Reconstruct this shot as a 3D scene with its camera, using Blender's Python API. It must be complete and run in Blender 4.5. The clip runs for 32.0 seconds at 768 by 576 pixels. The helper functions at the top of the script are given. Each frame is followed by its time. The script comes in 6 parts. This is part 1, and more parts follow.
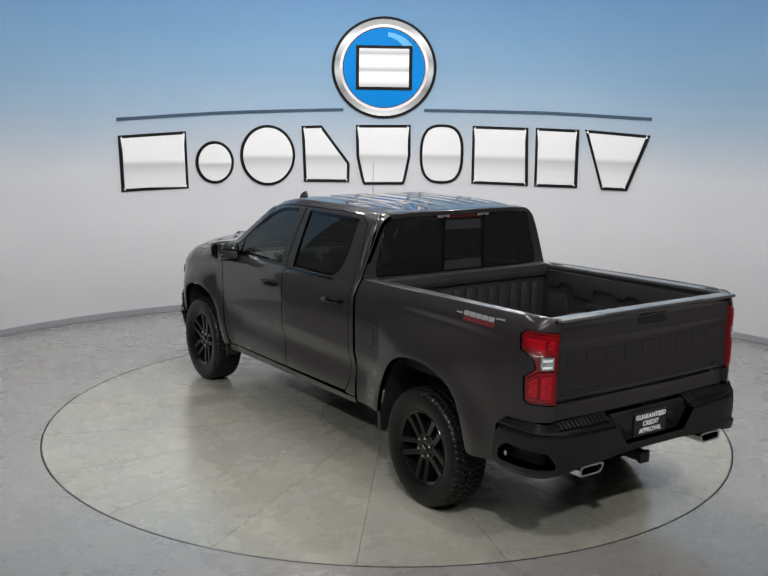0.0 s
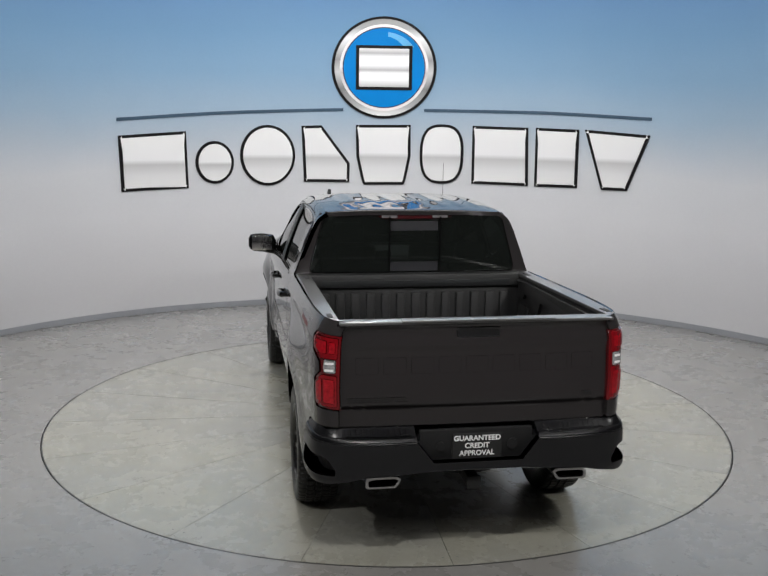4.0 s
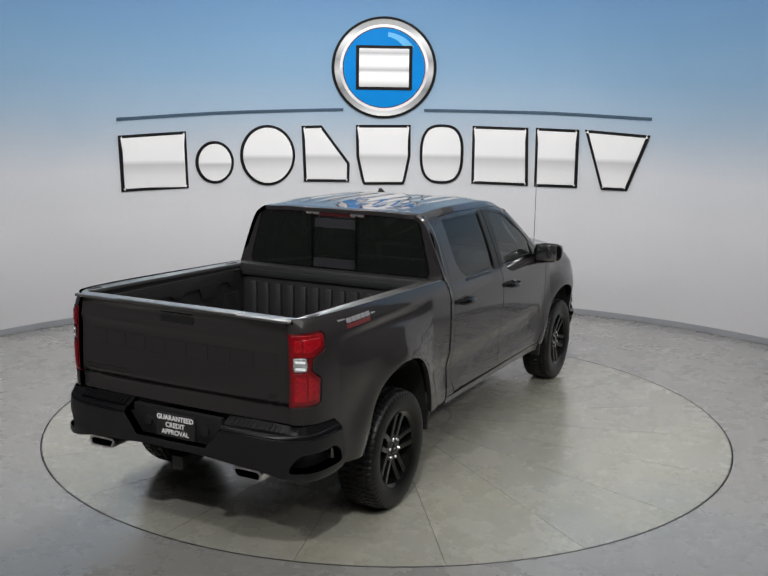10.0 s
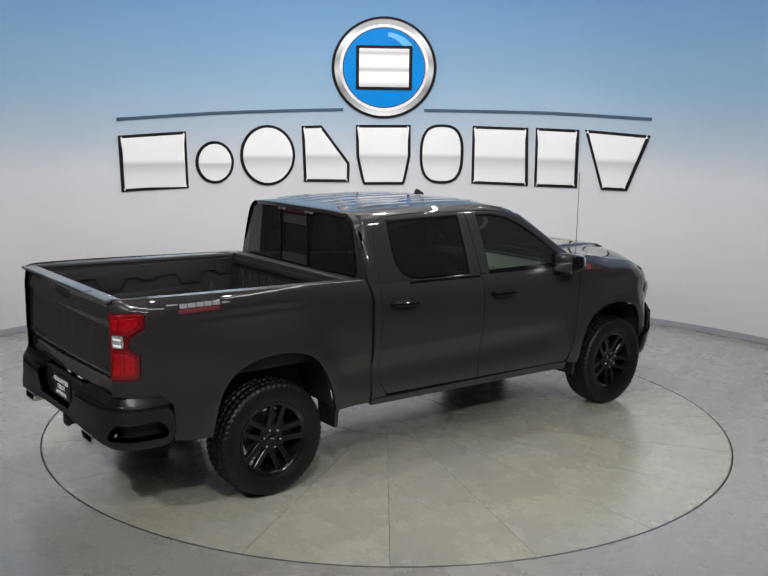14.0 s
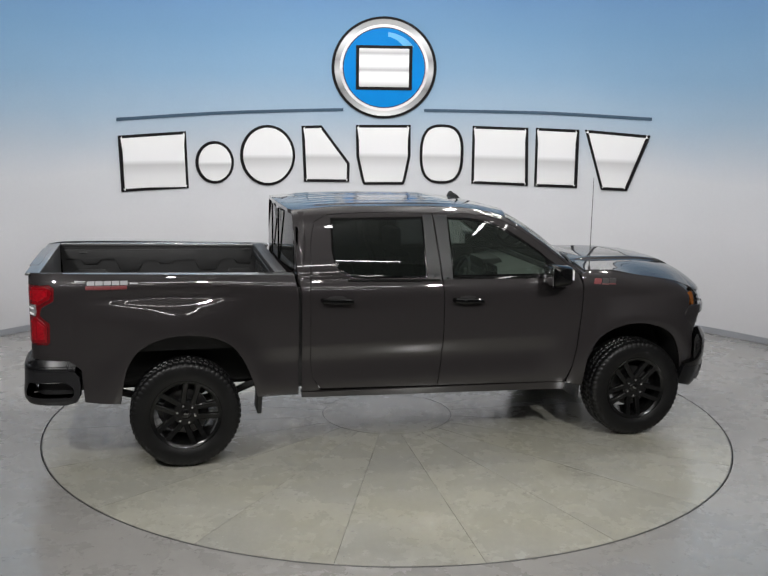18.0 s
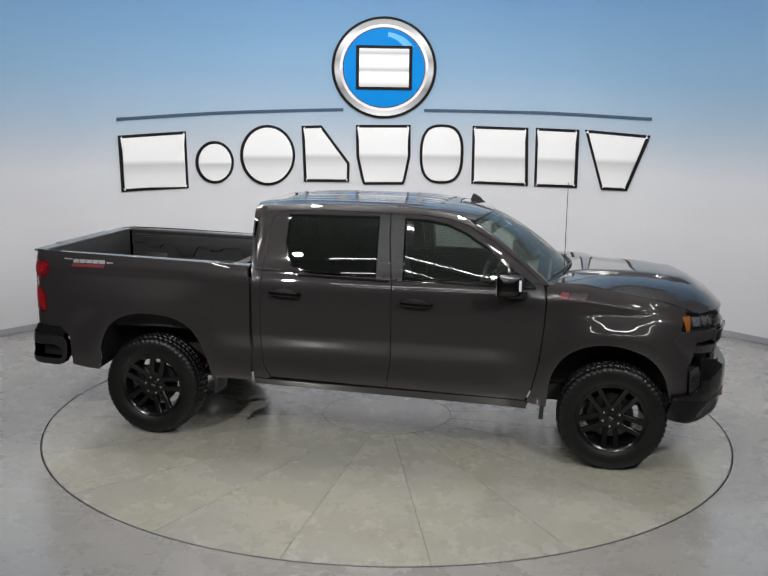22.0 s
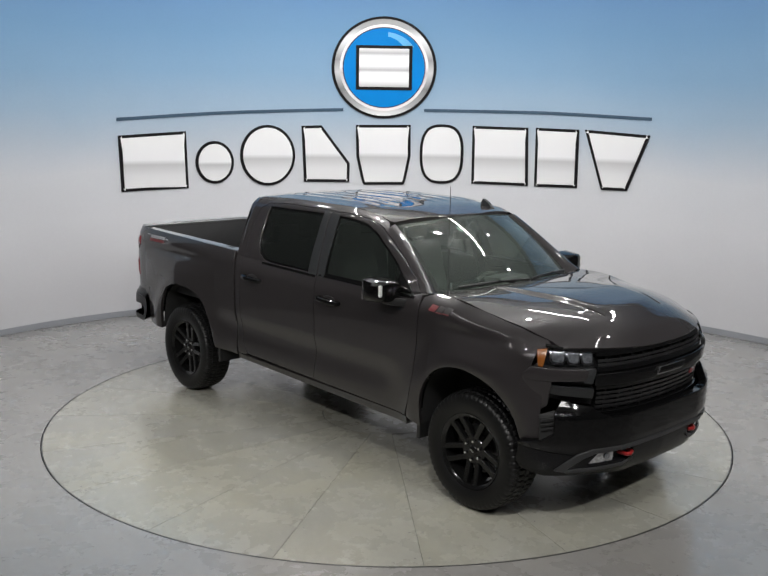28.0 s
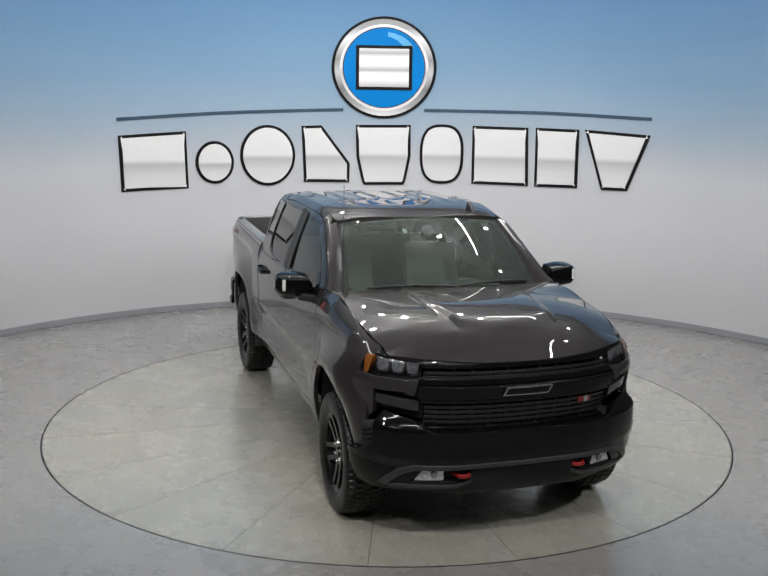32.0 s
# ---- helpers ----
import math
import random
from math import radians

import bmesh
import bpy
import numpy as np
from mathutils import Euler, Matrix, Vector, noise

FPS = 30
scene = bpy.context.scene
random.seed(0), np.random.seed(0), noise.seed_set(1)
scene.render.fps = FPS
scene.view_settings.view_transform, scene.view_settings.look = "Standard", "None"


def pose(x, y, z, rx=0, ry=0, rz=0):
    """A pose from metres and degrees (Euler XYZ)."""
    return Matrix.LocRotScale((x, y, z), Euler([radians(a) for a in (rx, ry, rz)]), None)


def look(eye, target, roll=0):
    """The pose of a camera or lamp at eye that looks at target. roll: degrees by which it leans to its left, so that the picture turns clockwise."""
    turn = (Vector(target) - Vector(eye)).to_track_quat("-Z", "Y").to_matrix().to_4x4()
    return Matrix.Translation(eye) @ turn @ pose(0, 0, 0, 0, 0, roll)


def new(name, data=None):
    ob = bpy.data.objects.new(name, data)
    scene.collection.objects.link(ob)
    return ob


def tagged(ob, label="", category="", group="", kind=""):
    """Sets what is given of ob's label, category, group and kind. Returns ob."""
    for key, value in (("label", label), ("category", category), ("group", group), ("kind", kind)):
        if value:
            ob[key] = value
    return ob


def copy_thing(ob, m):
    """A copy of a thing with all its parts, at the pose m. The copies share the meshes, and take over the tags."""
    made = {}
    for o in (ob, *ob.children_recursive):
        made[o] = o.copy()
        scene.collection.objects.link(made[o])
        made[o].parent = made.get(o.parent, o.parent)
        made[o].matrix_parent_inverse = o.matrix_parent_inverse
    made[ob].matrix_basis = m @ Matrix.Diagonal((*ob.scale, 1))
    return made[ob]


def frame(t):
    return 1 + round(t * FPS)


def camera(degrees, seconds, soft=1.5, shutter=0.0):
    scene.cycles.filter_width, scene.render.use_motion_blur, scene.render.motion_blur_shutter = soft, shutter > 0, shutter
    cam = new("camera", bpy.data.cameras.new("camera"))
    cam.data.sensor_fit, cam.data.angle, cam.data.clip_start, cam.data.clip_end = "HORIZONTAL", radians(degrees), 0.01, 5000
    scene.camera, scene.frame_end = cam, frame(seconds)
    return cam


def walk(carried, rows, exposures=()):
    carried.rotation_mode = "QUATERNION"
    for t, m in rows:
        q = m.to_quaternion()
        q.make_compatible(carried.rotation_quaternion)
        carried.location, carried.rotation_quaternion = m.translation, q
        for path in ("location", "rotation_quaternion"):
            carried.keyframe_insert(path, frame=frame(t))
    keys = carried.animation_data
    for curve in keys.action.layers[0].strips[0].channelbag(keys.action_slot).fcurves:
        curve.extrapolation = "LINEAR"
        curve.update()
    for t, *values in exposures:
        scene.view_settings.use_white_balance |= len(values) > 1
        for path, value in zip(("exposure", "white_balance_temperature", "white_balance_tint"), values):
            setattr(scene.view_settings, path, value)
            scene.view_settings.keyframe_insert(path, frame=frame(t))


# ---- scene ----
# One fixed camera in a round photo booth; a pickup turns on a turntable.
CAM_EYE = (0.0, -8.172, 2.660)
CAM_PITCH, CAM_ROLL, CAM_PAN = 10.418, 0.827, 0.292
cam = camera(44.79, 32.0)
still = pose(*CAM_EYE, 0, 0, CAM_PAN) @ pose(0, 0, 0, 90 - CAM_PITCH, 0, 0) @ pose(0, 0, 0, 0, 0, CAM_ROLL)
walk(cam, [(0.0, still), (32.0, still)], exposures=[(0.0, 0.10), (3.0, 0.02), (7.0, -0.07), (10.0, 0.02), (13.0, 0.10), (19.0, 0.13), (25.0, 0.19), (29.0, 0.07), (32.0, 0.01)])

YAW0, RATE = 124.683, -6.1444      # heading of the truck in degrees, and degrees per second
OFF_X, OFF_Y = 0.057, -0.020       # the truck's middle on the turntable
TABLE_R = 2.97
WALL_C, WALL_R = (0.047, -0.621), 5.755
CEIL_Z = 4.75

# ---- world and lamps ----
world = bpy.data.worlds.new("world")
scene.world = world
world.use_nodes = True
world.node_tree.nodes["Background"].inputs[0].default_value = (0.60, 0.63, 0.68, 1)
world.node_tree.nodes["Background"].inputs[1].default_value = 0.05


def area_lamp(name, place, target, size, watts, color=(1.0, 0.985, 0.965), size_y=None, spread=180):
    data = bpy.data.lights.new(name, "AREA")
    data.energy, data.color, data.size = watts, color, size
    data.spread = radians(spread)
    data.shape = "DISK" if size_y is None else "RECTANGLE"
    if size_y is not None:
        data.size_y = size_y
    ob = new(name, data)
    ob.matrix_world = look(place, target)
    return ob


LAMPS = []                          # place and power
for k in range(12):
    a = radians(15 + 30 * k)
    x, y = 0.05 + 3.5 * math.sin(a), -0.55 + 3.5 * math.cos(a)
    LAMPS.append(((x, y, 4.45), (20 if y > 0 else 13) if abs(x) > 2.2 else 28 if y > 0 else 22))
LAMPS += [((-0.3, 1.85, 4.45), 120), ((-1.2, 0.3, 4.45), 120), ((1.2, 0.3, 4.45), 120)]
for p, watts in LAMPS:
    bulb = bpy.data.lights.new("ceiling_lamp", "POINT")
    bulb.energy, bulb.color, bulb.shadow_soft_size = watts, (1.0, 0.985, 0.965), 0.06
    new("ceiling_lamp", bulb).matrix_world = pose(*p)
BATTENS = [((-1.6, -6.6, 3.95), 0, 2.8), ((1.6, -6.6, 3.95), 0, 2.8), ((-1.32, -5.2, 3.98), 0, 2.6), ((1.32, -5.2, 3.98), 0, 2.6), ((-3.2, -2.6, 4.62), 80, 2.2), ((3.2, -2.6, 4.62), -80, 2.2), ((-2.0, 1.2, 4.62), 60, 2.2), ((2.0, 1.2, 4.62), -60, 2.2)]
for (x, y, z), turn, length in BATTENS:
    lamp = area_lamp("batten_lamp", (x, y, z), (x, y, 0), length, 22 if y < -3.5 else 14 if y < 0 else 34, size_y=0.06)
    lamp.matrix_world = pose(x, y, z, 0, 0, turn)

FRONT_LAMPS = [(-3.3, -5.4, 4.30), (0.0, -5.6, 4.30), (3.3, -5.4, 4.30)]
for p in FRONT_LAMPS:
    area_lamp("key_lamp", p, (p[0] * 0.6, -0.6, 1.1), 0.16, 27, spread=70)

# ---- materials ----


def mat(name, color, rough=0.5, metal=0.0, var=0.12, scale=6.0, fine=90.0, bump=0.0, coat=0.0, rough_var=0.0, spec=0.5):
    """A surface with variation at two scales in its colour, and fine relief."""
    m = bpy.data.materials.new(name)
    m.use_nodes = True
    t = m.node_tree
    n, ln = t.nodes, t.links
    b = n["Principled BSDF"]
    b.inputs["Roughness"].default_value = rough
    b.inputs["Metallic"].default_value = metal
    b.inputs["Coat Weight"].default_value = coat
    b.inputs["Coat Roughness"].default_value = 0.03
    b.inputs["Specular IOR Level"].default_value = spec
    b.inputs["Base Color"].default_value = (*color, 1)
    co = n.new("ShaderNodeTexCoord")
    big = n.new("ShaderNodeTexNoise")
    big.inputs["Scale"].default_value, big.inputs["Detail"].default_value = scale, 5
    small = n.new("ShaderNodeTexNoise")
    small.inputs["Scale"].default_value, small.inputs["Detail"].default_value = fine, 3
    ln.new(co.outputs["Object"], big.inputs["Vector"])
    ln.new(co.outputs["Object"], small.inputs["Vector"])
    if var:
        add = n.new("ShaderNodeMath")
        add.operation = "MULTIPLY_ADD"
        add.inputs[1].default_value = 0.45
        ln.new(small.outputs["Fac"], add.inputs[0])
        ln.new(big.outputs["Fac"], add.inputs[2])
        ramp = n.new("ShaderNodeValToRGB")
        e = ramp.color_ramp.elements
        e[0].position, e[1].position = 0.45, 1.0
        e[0].color = (*[c * (1 - var) for c in color], 1)
        e[1].color = (*[min(1, c * (1 + var)) for c in color], 1)
        ln.new(add.outputs[0], ramp.inputs[0])
        ln.new(ramp.outputs[0], b.inputs["Base Color"])
    if rough_var:
        mr = n.new("ShaderNodeMapRange")
        mr.inputs[1].default_value, mr.inputs[2].default_value = 0.3, 0.7
        mr.inputs[3].default_value, mr.inputs[4].default_value = rough - rough_var, rough + rough_var
        ln.new(big.outputs["Fac"], mr.inputs[0])
        ln.new(mr.outputs[0], b.inputs["Roughness"])
    if bump:
        bp = n.new("ShaderNodeBump")
        bp.inputs["Strength"].default_value, bp.inputs["Distance"].default_value = 0.6, bump
        ln.new(small.outputs["Fac"], bp.inputs["Height"])
        ln.new(bp.outputs[0], b.inputs["Normal"])
    return m


def glass(name, tint, rough=0.0, film=0.0):
    """Thin tinted glass: a mirror-like skin over a clear tint."""
    m = bpy.data.materials.new(name)
    m.use_nodes = True
    n, ln = m.node_tree.nodes, m.node_tree.links
    n.remove(n["Principled BSDF"])
    tr, gl = n.new("ShaderNodeBsdfTransparent"), n.new("ShaderNodeBsdfGlossy")
    fr, mx = n.new("ShaderNodeFresnel"), n.new("ShaderNodeMixShader")
    fr.inputs[0].default_value = 1.52
    tr.inputs[0].default_value = (*tint, 1)
    gl.inputs["Roughness"].default_value = rough
    ln.new(fr.outputs[0], mx.inputs[0])
    ln.new(tr.outputs[0], mx.inputs[1])
    ln.new(gl.outputs[0], mx.inputs[2])
    if film:                             # pale diffuse haze, standing in for bright reflections on the glass
        df, m2 = n.new("ShaderNodeBsdfDiffuse"), n.new("ShaderNodeMixShader")
        df.inputs[0].default_value = (0.50, 0.60, 0.54, 1)
        m2.inputs[0].default_value = film
        ln.new(tr.outputs[0], m2.inputs[1])
        ln.new(df.outputs[0], m2.inputs[2])
        ln.new(m2.outputs[0], mx.inputs[1])
    ln.new(mx.outputs[0], n["Material Output"].inputs[0])
    return m


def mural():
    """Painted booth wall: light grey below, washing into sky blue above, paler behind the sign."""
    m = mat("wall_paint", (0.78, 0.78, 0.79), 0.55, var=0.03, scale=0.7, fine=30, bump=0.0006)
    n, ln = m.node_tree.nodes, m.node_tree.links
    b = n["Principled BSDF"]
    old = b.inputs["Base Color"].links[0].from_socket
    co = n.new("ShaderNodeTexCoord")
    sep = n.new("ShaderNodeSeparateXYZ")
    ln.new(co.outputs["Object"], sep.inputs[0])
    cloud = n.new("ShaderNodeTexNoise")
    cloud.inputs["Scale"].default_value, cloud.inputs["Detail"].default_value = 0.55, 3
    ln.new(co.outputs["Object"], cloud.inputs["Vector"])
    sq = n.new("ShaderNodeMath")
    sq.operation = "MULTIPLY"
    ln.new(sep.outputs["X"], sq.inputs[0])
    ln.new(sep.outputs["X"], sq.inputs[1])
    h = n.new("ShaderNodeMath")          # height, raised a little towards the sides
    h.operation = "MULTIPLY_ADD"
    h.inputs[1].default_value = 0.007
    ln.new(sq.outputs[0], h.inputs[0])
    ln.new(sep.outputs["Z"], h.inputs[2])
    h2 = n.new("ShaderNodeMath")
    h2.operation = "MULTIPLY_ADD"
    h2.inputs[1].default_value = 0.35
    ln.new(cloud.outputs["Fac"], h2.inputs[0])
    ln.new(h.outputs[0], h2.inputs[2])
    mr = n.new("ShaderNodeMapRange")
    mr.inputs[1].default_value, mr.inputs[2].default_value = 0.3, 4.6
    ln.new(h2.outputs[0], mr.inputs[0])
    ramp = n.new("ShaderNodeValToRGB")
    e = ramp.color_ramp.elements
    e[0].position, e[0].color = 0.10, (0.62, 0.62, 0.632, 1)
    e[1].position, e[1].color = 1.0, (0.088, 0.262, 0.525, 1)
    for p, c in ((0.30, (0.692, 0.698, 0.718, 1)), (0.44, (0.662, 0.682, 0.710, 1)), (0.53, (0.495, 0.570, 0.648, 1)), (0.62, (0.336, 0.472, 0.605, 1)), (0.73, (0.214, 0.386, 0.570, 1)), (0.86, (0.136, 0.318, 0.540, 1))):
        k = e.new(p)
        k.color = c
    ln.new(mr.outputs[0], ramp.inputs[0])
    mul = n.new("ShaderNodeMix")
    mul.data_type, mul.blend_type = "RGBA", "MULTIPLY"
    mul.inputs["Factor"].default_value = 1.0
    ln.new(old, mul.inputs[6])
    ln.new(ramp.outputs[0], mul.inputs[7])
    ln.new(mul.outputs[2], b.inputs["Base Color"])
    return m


def concrete(name, color, rough, mottle, tint):
    """Sealed concrete: broad cloudy tone, trowel mottling, fine grain and a worn, uneven gloss."""
    m = bpy.data.materials.new(name)
    m.use_nodes = True
    n, ln = m.node_tree.nodes, m.node_tree.links
    b = n["Principled BSDF"]
    co = n.new("ShaderNodeTexCoord")
    info, shift = n.new("ShaderNodeObjectInfo"), n.new("ShaderNodeVectorMath")
    far = n.new("ShaderNodeMath")
    far.operation, far.inputs[1].default_value = "MULTIPLY", 37.0
    ln.new(info.outputs["Random"], far.inputs[0])
    ln.new(co.outputs["Object"], shift.inputs[0])
    ln.new(far.outputs[0], shift.inputs[1])

    def noise(scale, detail, rough_, distort=0.0):
        k = n.new("ShaderNodeTexNoise")
        k.inputs["Scale"].default_value, k.inputs["Detail"].default_value = scale, detail
        k.inputs["Roughness"].default_value, k.inputs["Distortion"].default_value = rough_, distort
        ln.new(shift.outputs[0], k.inputs["Vector"])
        return k.outputs["Fac"]

    def spread(fac, lo, hi):
        k = n.new("ShaderNodeMapRange")
        k.clamp = False
        for i, v in ((1, 0.3), (2, 0.7), (3, lo), (4, hi)):
            k.inputs[i].default_value = v
        ln.new(fac, k.inputs[0])
        return k.outputs[0]

    def times(p, q):
        k = n.new("ShaderNodeMath")
        k.operation = "MULTIPLY"
        ln.new(p, k.inputs[0])
        ln.new(q, k.inputs[1])
        return k.outputs[0]
    cloud = noise(0.55, 3, 0.55, 0.3)
    mid = noise(3.2, 6, 0.68, 0.1)
    fine_ = noise(24.0, 5, 0.72)
    grain = noise(130.0, 3, 0.7)
    tone = times(times(spread(cloud, 1 - 0.7 * mottle, 1 + 0.7 * mottle), spread(mid, 1 - 0.7 * mottle, 1 + 0.7 * mottle)), times(spread(fine_, 1 - 0.9 * mottle, 1 + 0.9 * mottle), spread(grain, 1 - mottle, 1 + mottle)))
    hue = n.new("ShaderNodeMix")
    hue.data_type = "RGBA"
    ln.new(spread(noise(1.1, 3, 0.6), 0.0, 1.0), hue.inputs[0])
    hue.inputs[6].default_value = (*color, 1)
    hue.inputs[7].default_value = (color[0] * (1 + 0.2 * tint), color[1], color[2] * (1 - tint), 1)
    mul = n.new("ShaderNodeVectorMath")
    mul.operation = "SCALE"
    ln.new(hue.outputs[2], mul.inputs[0])
    ln.new(tone, mul.inputs["Scale"])
    ln.new(mul.outputs[0], b.inputs["Base Color"])
    ln.new(spread(mid, rough - 0.04, rough + 0.06), b.inputs["Roughness"])
    b.inputs["Coat Weight"].default_value, b.inputs["Coat Roughness"].default_value, b.inputs["Coat IOR"].default_value = 0.8, 0.20, 1.6
    bp = n.new("ShaderNodeBump")
    bp.inputs["Strength"].default_value, bp.inputs["Distance"].default_value = 0.25, 0.0008
    ln.new(fine_, bp.inputs["Height"])
    ln.new(bp.outputs[0], b.inputs["Normal"])
    return m


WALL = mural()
CEILING = mat("ceiling_paint", (0.50, 0.50, 0.50), 0.8, var=0.06)
DARK_WALL = mat("dark_hall", (0.045, 0.045, 0.048), 0.9, var=0.2)
BASE_GREY = mat("grey_vinyl", (0.24, 0.25, 0.27), 0.45, var=0.06)
FLOOR = concrete("floor_concrete", (0.256, 0.249, 0.242), 0.27, 0.055, 0.04)
TABLE = concrete("table_concrete", (0.318, 0.314, 0.281), 0.26, 0.085, 0.09)
JOINT = mat("joint_dark", (0.05, 0.05, 0.045), 0.8)
BOLT = mat("bolt_grey", (0.10, 0.10, 0.095), 0.6)
STEEL = mat("steel_edge", (0.16, 0.16, 0.16), 0.4, metal=0.8)
SIGN_WHITE = mat("sign_white", (0.92, 0.92, 0.93), 0.35, var=0.0)


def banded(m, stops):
    """Printed bands of grey up the height of each face, imitating sheen and reflections."""
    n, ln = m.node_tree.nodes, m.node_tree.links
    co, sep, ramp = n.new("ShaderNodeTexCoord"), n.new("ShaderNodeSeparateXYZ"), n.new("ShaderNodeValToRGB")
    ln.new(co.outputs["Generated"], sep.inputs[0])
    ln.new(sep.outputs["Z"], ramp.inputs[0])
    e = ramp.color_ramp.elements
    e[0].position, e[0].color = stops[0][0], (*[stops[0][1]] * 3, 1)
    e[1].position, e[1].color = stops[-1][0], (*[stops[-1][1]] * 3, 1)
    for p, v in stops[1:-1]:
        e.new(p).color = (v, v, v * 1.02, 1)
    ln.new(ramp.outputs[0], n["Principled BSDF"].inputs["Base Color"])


# gloss on the white printed as a grey gradient with a bright step
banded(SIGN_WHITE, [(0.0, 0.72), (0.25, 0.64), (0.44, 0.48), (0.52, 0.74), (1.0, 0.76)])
SIGN_DARK = mat("sign_dark", (0.010, 0.009, 0.010), 0.5, spec=0.08)
SIGN_SLATE = mat("sign_slate", (0.050, 0.085, 0.125), 0.5, spec=0.1)
SIGN_PALE = mat("sign_pale_blue", (0.13, 0.42, 0.70), 0.45, var=0.3, scale=3.0, spec=0.06)
SIGN_NAVY = mat("sign_navy", (0.004, 0.012, 0.05), 0.4)
SIGN_BLUE = mat("sign_blue", (0.0008, 0.200, 0.56), 0.45, var=0.10, scale=1.0, spec=0.06)
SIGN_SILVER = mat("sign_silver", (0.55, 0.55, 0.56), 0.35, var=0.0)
# highlights and dark reflections of metal, put into the colour as bands
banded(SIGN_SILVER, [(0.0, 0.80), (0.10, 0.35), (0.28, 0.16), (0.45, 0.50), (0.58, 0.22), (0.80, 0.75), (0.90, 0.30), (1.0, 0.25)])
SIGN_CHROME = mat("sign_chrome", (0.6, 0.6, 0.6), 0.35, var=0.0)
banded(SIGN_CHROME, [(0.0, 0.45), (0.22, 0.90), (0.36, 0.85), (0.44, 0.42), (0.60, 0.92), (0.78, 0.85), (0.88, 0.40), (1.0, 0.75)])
PAINT = mat("brown_black_paint", (0.0216, 0.0194, 0.0200), 0.40, metal=0.06, var=0.0, coat=1.0, spec=0.05)
PAINT.node_tree.nodes["Principled BSDF"].inputs["Coat IOR"].default_value = 1.52
BLACK_GLOSS = mat("black_gloss", (0.003, 0.003, 0.0032), 0.06, var=0.1, spec=0.36)
GRILLE_BLACK = mat("grille_black", (0.010, 0.010, 0.0105), 0.28, var=0.1, spec=0.40)
BUMPER_BLACK = mat("bumper_black", (0.005, 0.005, 0.0058), 0.27, var=0.1, fine=200, spec=0.20)
STEP_BLACK = mat("step_black", (0.011, 0.011, 0.012), 0.36, var=0.1, fine=200, spec=0.45)
BLACK_PLASTIC = mat("black_plastic", (0.010, 0.010, 0.0105), 0.42, var=0.2, fine=300, bump=0.0003)
RAIL = mat("rail_plastic", (0.060, 0.060, 0.060), 0.36, var=0.1, fine=200, coat=1.0, spec=0.8)
RAIL.node_tree.nodes["Principled BSDF"].inputs["Coat Roughness"].default_value = 0.22
RAIL.node_tree.nodes["Principled BSDF"].inputs["Coat IOR"].default_value = 1.8
SATIN_PLASTIC = mat("satin_plastic", (0.018, 0.019, 0.020), 0.42, var=0.1, fine=200, spec=0.25)
BAND_GREY = mat("band_grey", (0.024, 0.0245, 0.026), 0.42, var=0.08)
BEDLINER = mat("bed_liner", (0.012, 0.012, 0.0125), 0.55, var=0.25, fine=260, bump=0.0008)
UNDER = mat("under_black", (0.007, 0.007, 0.007), 0.8, var=0.3)
RUBBER = mat("tyre_rubber", (0.0039, 0.0039, 0.0041), 0.40, var=0.3, fine=160, spec=0.30, bump=0.0006, rough_var=0.08)
RIM_BLACK = mat("rim_black", (0.005, 0.005, 0.005), 0.17, var=0.1, spec=0.32)
CHROME = mat("chrome", (0.75, 0.75, 0.76), 0.12, metal=1.0, var=0.05)
STEEL_GREY = mat("steel_grey", (0.30, 0.30, 0.30), 0.35, metal=1.0, var=0.1)
DISC_GREY = mat("disc_grey", (0.10, 0.10, 0.10), 0.4, metal=1.0, var=0.2)
RED_LENS = mat("red_lens", (0.17, 0.002, 0.005), 0.12, var=0.25, scale=30, coat=1.0)
RED_BRIGHT = mat("red_bright", (0.27, 0.003, 0.008), 0.10, var=0.3, scale=45, coat=1.0)
RED_DARK = mat("red_dark", (0.11, 0.003, 0.005), 0.2, var=0.1, coat=1.0)
RED_PAINT = mat("red_paint", (0.22, 0.010, 0.010), 0.30, var=0.1)
CLEAR_LENS = mat("clear_lens", (0.55, 0.56, 0.57), 0.13, metal=0.6, var=0.5, scale=55, coat=0.6)
AMBER = mat("amber_lens", (0.17, 0.056, 0.010), 0.2, var=0.1, coat=1.0)
HEAD_LENS = mat("head_lens", (0.15, 0.155, 0.165), 0.11, metal=0.35, var=0.7, scale=70, coat=1.0)
SMOKED_RED = mat("smoked_red", (0.040, 0.004, 0.006), 0.2, var=0.1, coat=1.0)
DULL_LENS = mat("dull_lens", (0.11, 0.105, 0.11), 0.25, var=0.15)
LAMP_GREY = mat("lamp_grey", (0.011, 0.012, 0.013), 0.14, var=0.1, coat=0.5)
DECAL_GREY = mat("decal_grey", (0.22, 0.22, 0.23), 0.4, var=0.05)
DECAL_RED = mat("decal_red", (0.13, 0.018, 0.020), 0.4, var=0.05)
WHITE_INK = mat("white_ink", (0.75, 0.75, 0.75), 0.5, var=0.03)
DECAL_DIM = mat("decal_dim", (0.013, 0.012, 0.012), 0.45, var=0.05)
LEATHER = mat("seat_black", (0.07, 0.07, 0.068), 0.6, var=0.2)
